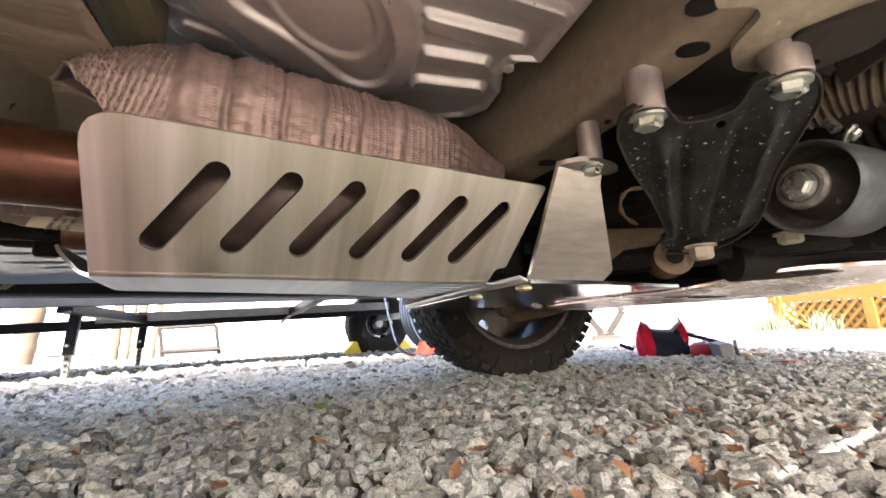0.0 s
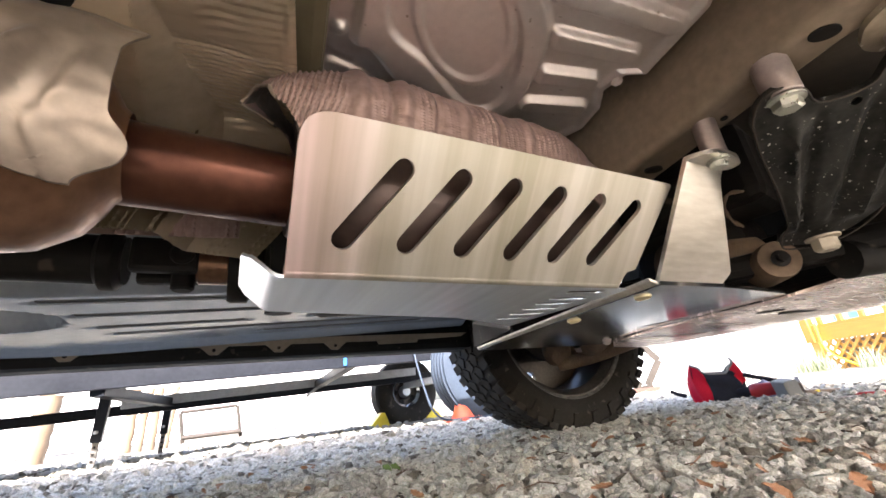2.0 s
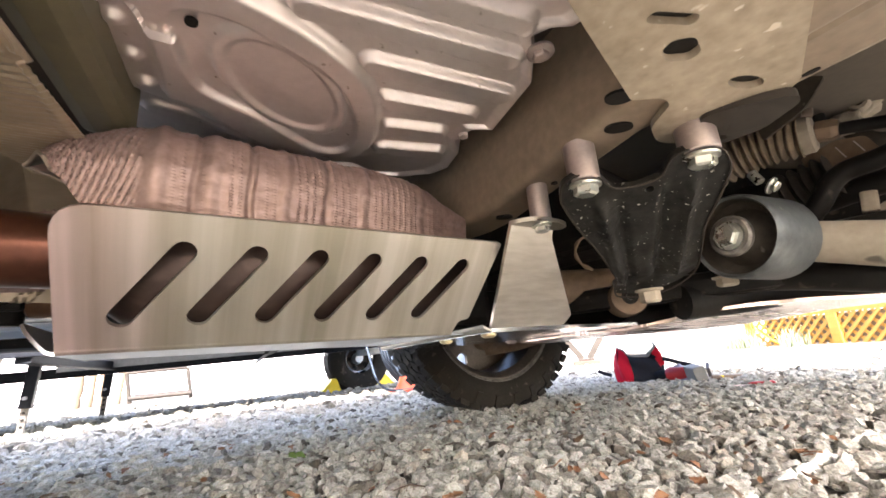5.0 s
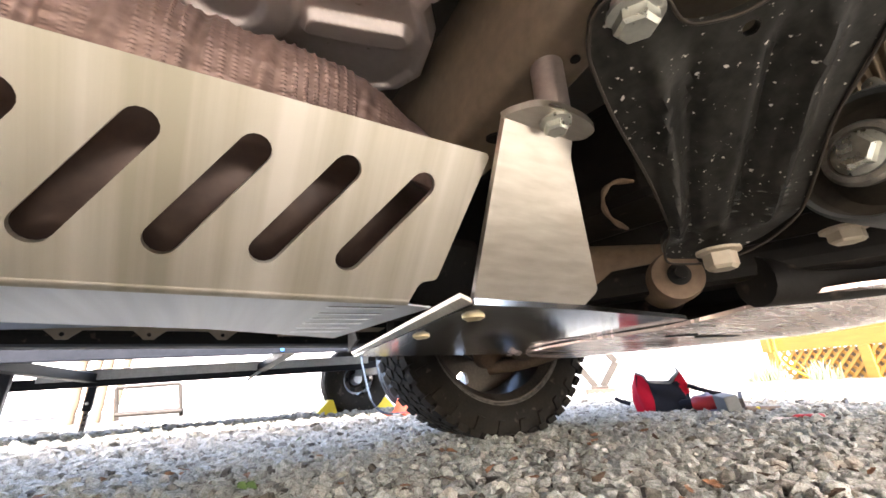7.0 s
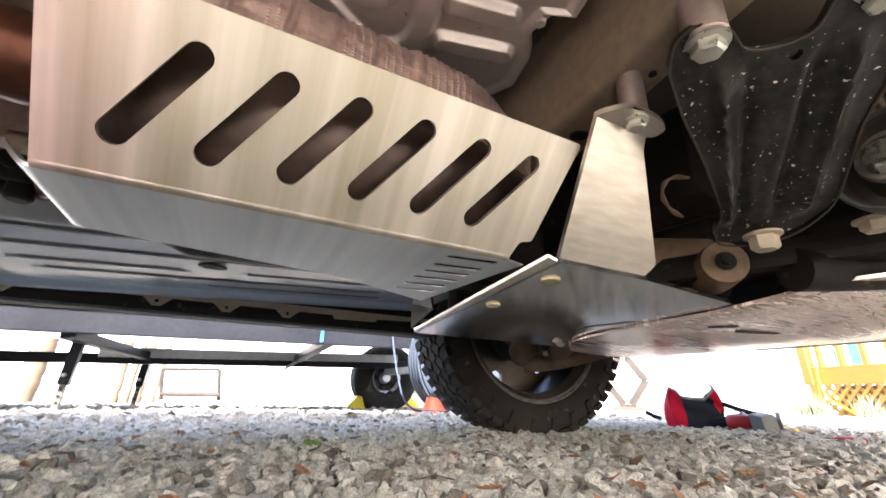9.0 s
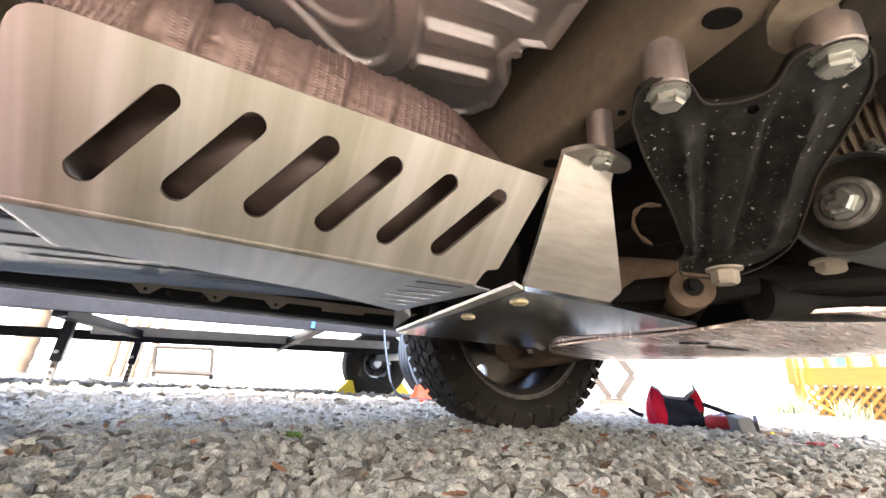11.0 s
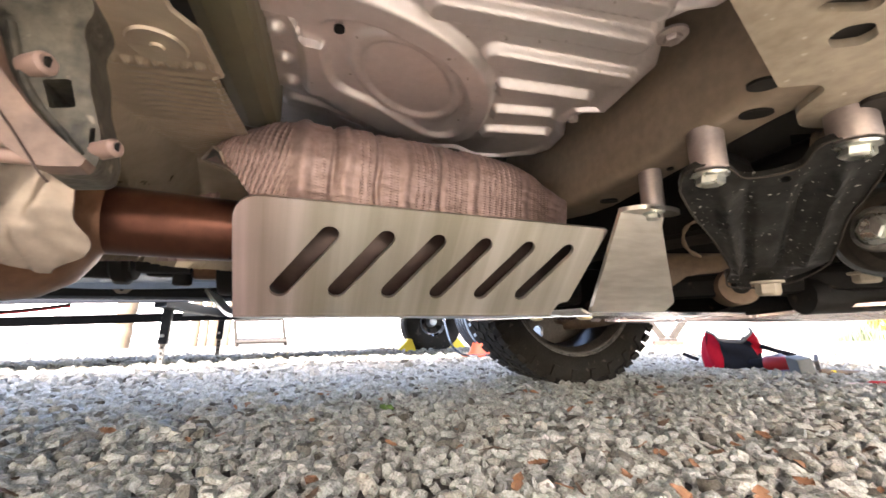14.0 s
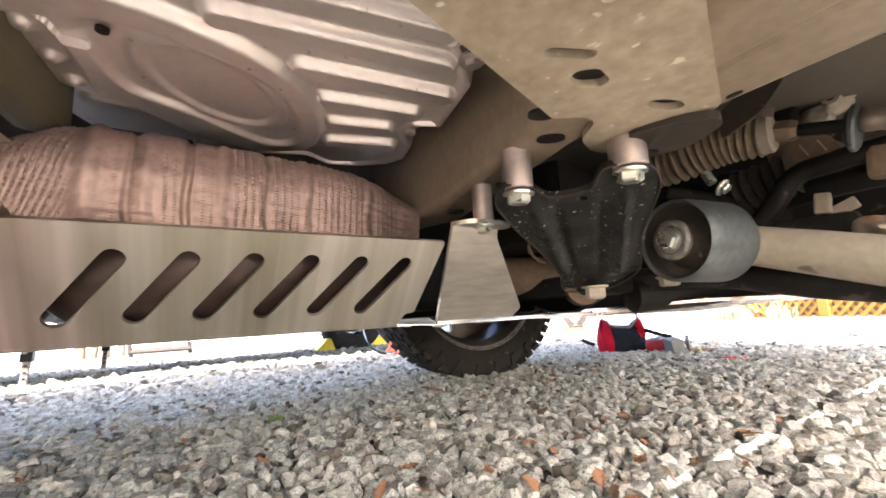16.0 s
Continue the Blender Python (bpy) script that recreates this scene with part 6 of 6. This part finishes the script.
def cordless_drill():
    g = thing("cordless_drill", "red and black cordless drill lying on the gravel", "power drill")
    o = Vector((1.96, 1.18, 0.030))
    d = Vector((0.35, -0.9, 0.02)).normalized()
    part("chuck", lathe([(0.010, 0), (0.018, 0.01), (0.022, 0.05), (0, 0.05)], aim(o - d * 0.05, o), 20), M_CLOTH, g, smooth=True)
    part("body", lathe([(0.022, 0), (0.029, 0.02), (0.031, 0.09), (0.025, 0.12), (0, 0.122)], aim(o, o + d), 24), M_REDP, g, "red motor housing", smooth=True)
    hd = Vector((0.85, 0.25, -0.05)).normalized()
    part("handle", rod(o + d * 0.08, o + d * 0.08 + hd * 0.10, 0.018, 16, 0.005), M_CLOTH, g, smooth=True)
    part("battery", box((0.05, 0.07, 0.045), Matrix.Translation(o + d * 0.08 + hd * 0.12), 0.006), M_CLOTH, g)


cordless_drill()


def drill_case():
    g = thing("small_case", "small grey plastic parts case standing on the gravel", "case")
    bm = box((0.05, 0.095, 0.066), pose(1.93, 1.030, 0.036, 4, -10, -40), 0.006)
    part("box", bm, M_GREY, g)
    part("lid_edge", box((0.053, 0.098, 0.006), pose(1.934, 1.030, 0.056, 4, -10, -40), 0.002), M_GREY, g)


drill_case()


def hand_tools():
    g = thing("hatchet", "wooden-handled hatchet lying behind the case", "hand tool")
    part("handle", rod((2.01, 1.01, 0.010), (2.10, 0.93, 0.006), 0.012, 12, 0.003), M_BROWN, g, smooth=True)
    part("head", plate([(0, 0), (0.05, 0.01), (0.06, 0.06), (0.01, 0.035)], (), 0.014, pose(2.03, 1.03, 0.012, 80, 0, 20)), M_RIM, g)
    s = thing("screwdriver", "red-handled screwdriver lying on the gravel", "screwdriver")
    a, b = Vector((1.805, 0.785, 0.006)), Vector((1.870, 0.735, 0.006))
    part("handle", lathe([(0.006, 0), (0.0105, 0.01), (0.0105, 0.05), (0.008, 0.066), (0.011, 0.08), (0.009, 0.088), (0, 0.088)], aim(a, b), 16), M_REDP, s, smooth=True)
    part("shaft", rod(a, a + (a - b) * 0.6, 0.003, 8), M_ZINC, s)
    r = thing("yellow_tape_measure", "small yellow and black tool beside the case", "hand tool")
    part("body", box((0.024, 0.022, 0.022), pose(2.04, 0.985, 0.008, 0, 0, 30), 0.005), M_YELLOW, r)
    p = thing("grey_cloth", "crumpled purple-grey cloth behind the drill", "cloth")
    def heap(u, v):
        a, b = u * 2 - 1, v * 2 - 1
        h = max(0, 1 - a * a) * max(0, 1 - b * b)
        return (2.05 + 0.09 * a, 1.16 + 0.08 * b, 0.004 + 0.075 * h ** 0.6 * (0.8 + 0.4 * noise.noise(Vector((a * 3, b * 3, 1)))))
    part("folds", grid(24, 24, heap), surf("purple_grey_cloth", (0.12, 0.11, 0.16), (0.22, 0.2, 0.27), 20, 0.85, 0, 0.2, 200), p, smooth=True)


hand_tools()


def scissor_jack():
    g = thing("scissor_jack", "dusty grey scissor jack standing on a wood block", "jack")
    c = Vector((3.25, 2.72, 0.0))
    d = Vector((0.72, -0.69, 0)).normalized()
    wood = part("block", box((0.24, 0.12, 0.04), pose(c.x, c.y, 0.022, 0, 0, -44), 0.004), M_BLOCK, g, "brown wood block")
    zl, zm, zt = 0.06, 0.26, 0.46
    def bar(a, b):
        a, b = Vector(a), Vector(b)
        bm = box(((b - a).length, 0.055, 0.046), None, 0.004)
        bmesh.ops.transform(bm, matrix=Matrix.Translation((a + b) / 2) @ (b - a).to_track_quat("X", "Y").to_matrix().to_4x4(), verts=bm.verts)
        part("lever", bm, M_JACK, g)
    up = Vector((0, 0, 1))
    for s in (-1, 1):
        bar(c + d * 0.03 * s + up * zl, c + d * 0.17 * s + up * zm)
        bar(c + d * 0.17 * s + up * zm, c + d * 0.03 * s + up * zt)
    part("screw", rod(c - d * 0.24 + up * zm, c + d * 0.22 + up * zm, 0.012, 12), M_GALV, g, smooth=True)
    part("base", box((0.14, 0.09, 0.02), pose(c.x, c.y, 0.052, 0, 0, -44), 0.003), M_JACK, g)
    part("saddle", box((0.10, 0.08, 0.03), pose(c.x, c.y, 0.475, 0, 0, -44), 0.004), M_JACK, g)


scissor_jack()


# ---- deck with lattice, house wall and plants ----
def deck():
    g = thing("wooden_deck", "orange-stained cedar deck with diagonal lattice skirting", "deck")
    # skirting runs along a line in plan
    a, b = Vector((6.35, 2.62, 0)), Vector((5.6, 0.6, 0))
    d = (b - a).normalized()
    n = Vector((-d.y, d.x, 0))
    L = (b - a).length
    rot = Matrix(((d.x, n.x, 0, a.x), (d.y, n.y, 0, a.y), (0, 0, 1, 0), (0, 0, 0, 1)))
    def board(name, x0, x1, z0, z1, off, th, mat=M_WOOD, label=""):
        bm = box((x1 - x0, th, z1 - z0), Matrix.Translation(((x0 + x1) / 2, off, (z0 + z1) / 2)), 0.004)
        bmesh.ops.transform(bm, matrix=rot, verts=bm.verts)
        return part(name, bm, mat, g, label)
    z0, z1 = -0.12, 0.29
    board("fascia_board", 0, L, z1, z1 + 0.16, 0, 0.04)
    board("deck_board", 0, L, z1 + 0.16, z1 + 0.20, 0.06 * (1 if n.x > 0 else -1), 0.16)
    for x in (0.04, 1.05, 2.05):
        board("post", x - 0.05, x + 0.05, z0, z1, 0, 0.06)
    step_w = 0.105
    for sgn, off in ((1, -0.012), (-1, 0.012)):
        x = -0.6
        while x < L + 0.6:
            pa, pb = (x, z0), (x + sgn * (z1 - z0), z1)
            lo, hi = sorted((pa, pb))
            t0, t1 = max(0, (0 - lo[0]) / (hi[0] - lo[0])), min(1, (L - lo[0]) / (hi[0] - lo[0]))
            if t1 > t0 + 0.05:
                p = (lo[0] + (hi[0] - lo[0]) * t0, lo[1] + (hi[1] - lo[1]) * t0)
                q = (lo[0] + (hi[0] - lo[0]) * t1, lo[1] + (hi[1] - lo[1]) * t1)
                P, Q = rot @ Vector((p[0], off, p[1])), rot @ Vector((q[0], off, q[1]))
                bm = box(((Q - P).length, 0.008, 0.032))
                ax = (Q - P).normalized()
                zz = ax.cross(n).normalized()
                m3 = Matrix((ax, n, zz)).transposed().to_4x4()
                bmesh.ops.transform(bm, matrix=Matrix.Translation((P + Q) / 2) @ m3, verts=bm.verts)
                part("slat", bm, M_WOOD, g)
            x += step_w
    # added backing board, its dark colour in place of shade under the deck
    board("lattice_shade", 0.02, L, z0, z1, 0.30 * (1 if n.x > 0 else -1), 0.02, M_BARK, "dark board standing in for shade behind the lattice")
    for k in range(9):
        board("baluster", 0.15 + 0.24 * k, 0.20 + 0.24 * k, z1 + 0.2, z1 + 1.0, 0, 0.04, M_WOOD)
    board("rail", 0, L, z1 + 1.0, z1 + 1.08, 0, 0.06)
    board("corner_post", -0.05, 0.05, z1, z1 + 1.1, 0, 0.09)
    for x, m in ((0.25, M_TEAL), (0.42, M_TEAL)):
        board("teal_board", x, x + 0.13, z1 + 0.2, z1 + 0.75, 0.12 * (1 if n.x > 0 else -1), 0.02, m, "pale teal board behind the rail")
    cord = [rot @ Vector((x, -0.06 if n.x > 0 else 0.06, z)) for x, z in ((0.16, 0.52), (0.15, 0.30), (0.20, 0.15), (0.34, 0.05), (0.55, -0.05), (0.80, -0.10))]
    part("extension_cord", pipe(curve_through(cord, 6), 0.011, 10), M_YELLOW, g, "yellow extension cord draped down the deck", smooth=True)
    return g


deck()


def house():
    g = thing("house", "white-sided house beyond the yard on a pale concrete footing", "house")
    part("footing", box((0.3, 14.0, 0.5), pose(8.2, 8.0, 0.1), 0.01), M_CONC, g)
    for k in range(18):
        part("siding_board", box((0.03, 14.0, 0.16), pose(8.10, 8.0, 0.43 + 0.15 * k, 0, -4, 0)), M_WHITE, g)
    part("wall", box((0.2, 14.0, 2.9), pose(8.25, 8.0, 1.75)), M_WHITE, g)
    return g


house()


def yard_backdrop():
    # added white boards, in place of the overexposed haze beyond the yard
    g = thing("bright_backdrop", "white board fence added to stand for the glaring far yard", "fence")
    for k in range(44):
        part("board", box((0.27, 0.025, 1.7), pose(-8.0 + 0.28 * k, 11.5, 0.75), 0.004), M_WHITE, g)
    part("rail", box((12.4, 0.05, 0.09), pose(-2.0, 11.54, 1.2)), M_WHITE, g)
    return g


yard_backdrop()


def stump(x, y, r, h, lean, seed):
    g = thing("wood_post", "pale split wooden post standing in the yard", "post", "wooden posts")
    rng = random.Random(seed)
    pts = [(x + lean * t * h + rng.uniform(-0.01, 0.01), y, -0.2 + (h + 0.2) * t) for t in (0, 0.25, 0.5, 0.75, 1.0)]
    part("trunk", pipe(curve_through(pts, 4), [r * rng.uniform(0.88, 1.1) for _ in range(17)], 12), M_BARK, g, smooth=True)


for i, (x, r) in enumerate(((-2.36, 0.13), (-1.34, 0.07), (-1.20, 0.05), (-1.04, 0.06), (-0.86, 0.05))):
    stump(x, 8.0, r, 0.75, 0.05 if i % 2 else 0.12, i)


def weeds(x, y, spread, height, n, seed):
    g = thing("weed_tuft", "bright green grassy weeds growing at the yard edge", "plant", "weeds")
    rng = random.Random(seed)
    bm = bmesh.new()
    for _ in range(n):
        px, py = x + rng.gauss(0, spread), y + rng.gauss(0, spread * 0.6)
        h, a = height * rng.uniform(0.4, 1.1), rng.uniform(0, 6.28)
        lean = rng.uniform(0.1, 0.6) * h
        w = min(0.008, height * 0.03)
        base = Vector((px, py, ground_z(px, min(py, 8))))
        side = Vector((-math.sin(a), math.cos(a), 0)) * w
        mid = base + Vector((math.cos(a) * lean * 0.35, math.sin(a) * lean * 0.35, h * 0.6))
        tip = base + Vector((math.cos(a) * lean, math.sin(a) * lean, h))
        vs = [bm.verts.new(p) for p in (base - side, base + side, mid + side * 0.8, mid - side * 0.8, tip)]
        bm.faces.new(vs[:4])
        bm.faces.new((vs[3], vs[2], vs[4]))
    part("foliage", bm, M_SAGE, g)


weeds(5.95, 2.55, 0.13, 0.24, 170, 1)
weeds(5.70, 1.95, 0.10, 0.20, 120, 2)
weeds(1.0, 6.0, 0.02, 0.35, 14, 3)
weeds(1.52, 6.0, 0.08, 0.22, 50, 4)

# ---- leaves and single stones near the lens ----
def leaf_mesh(name, mat, seed):
    rng = random.Random(seed)
    bm = bmesh.new()
    n = 10
    rows = []
    for i in range(n + 1):
        t = i / n
        w = 0.5 * math.sin(math.pi * t ** 0.8) * (0.62 + 0.2 * rng.uniform(-1, 1))
        curl = 0.10 * math.sin(3 * t + seed)
        rows.append([bm.verts.new((t - 0.5, s * w, curl + abs(s) * 0.12 + rng.uniform(-0.015, 0.015))) for s in (-1, -0.4, 0.4, 1)])
    for a, b in zip(rows, rows[1:]):
        for k in range(3):
            bm.faces.new((a[k], a[k + 1], b[k + 1], b[k]))
    bmesh.ops.remove_doubles(bm, verts=bm.verts, dist=1e-4)
    me = bpy.data.meshes.new(name)
    bm.to_mesh(me)
    bm.free()
    me.materials.append(mat)
    return me


LEAVES = [leaf_mesh("dry_leaf", M_LEAF2 if k in (1, 4) else M_LEAF, k) for k in range(6)]
rng = random.Random(5)
for k in range(90):
    x, y = rng.uniform(-0.3, 1.3), 0.3 + 1.1 * rng.random() ** 1.4
    ob = tagged(new("dry_leaf", LEAVES[k % 6]), "curled brown dry leaf scrap on the gravel", "leaf", "dry leaves")
    sc = rng.uniform(0.009, 0.030)
    ob.matrix_world = Matrix.LocRotScale((x, y, ground_z(x, y) + 0.024 + 0.25 * sc), Euler((rng.uniform(-0.5, 0.5), rng.uniform(-0.5, 0.5), rng.uniform(0, 6.28))), (sc, sc, sc))
for k in range(34):
    x, y = rng.uniform(0.25, 0.95), rng.uniform(0.26, 0.55)
    ob = tagged(new("dry_leaf", LEAVES[(k * 5) % 6]), "curled brown dry leaf scrap on the gravel", "leaf", "dry leaves")
    sc = rng.uniform(0.010, 0.030)
    ob.matrix_world = Matrix.LocRotScale((x, y, ground_z(x, y) + 0.020 + 0.25 * sc), Euler((rng.uniform(-0.7, 0.7), rng.uniform(-0.7, 0.7), rng.uniform(0, 6.28))), (sc, sc, sc))
for k in range(6):
    x, y, a = rng.uniform(0.3, 1.1), rng.uniform(0.35, 0.9), rng.uniform(0, 3.1)
    L = rng.uniform(0.010, 0.024)
    alone("twig", pipe([(x - L * math.cos(a), y - L * math.sin(a), ground_z(x, y) + 0.026), (x, y, ground_z(x, y) + 0.030), (x + L * math.cos(a + 0.2), y + L * math.sin(a + 0.2), ground_z(x, y) + 0.025)], 0.0010, 6), M_LEAF2, "thin dark twig lying on the gravel", "twig", "twigs")
for x, y in ((0.262, 0.986), (0.483, 1.64), (0.275, 0.975)):
    ob = tagged(new("green_leaf", leaf_mesh("green_leaf", M_GREEN, 7)), "small fresh green leaf on the gravel", "leaf", "green leaves")
    ob.matrix_world = Matrix.LocRotScale((x, y, ground_z(x, y) + 0.03), Euler((0.5, 0.3, x * 20)), (0.024, 0.024, 0.024))

for me in STONES:
    me.materials.append(M_STONE)
rng = random.Random(9)
count = 0
for i in range(23):
    for j in range(13):
        if count >= 300:
            break
        x, y = 0.05 + (i + rng.uniform(0.1, 0.9)) * 0.5 / 23, 0.42 + (j + rng.uniform(0.1, 0.9)) * 0.28 / 13
        sc = 0.0235 * rng.choice([0.7, 0.85, 1.0, 1.15, 1.35])
        ob = new("stone", STONES[(i * 5 + j) % 9])
        ob.parent = ground
        ob.matrix_world = Matrix.LocRotScale((x, y, ground_z(x, y) + sc * 0.18 + rng.uniform(0, 0.006)), Euler((rng.gauss(0, 0.5), rng.gauss(0, 0.5), rng.uniform(0, 6.28))), (sc, sc, sc))
        count += 1
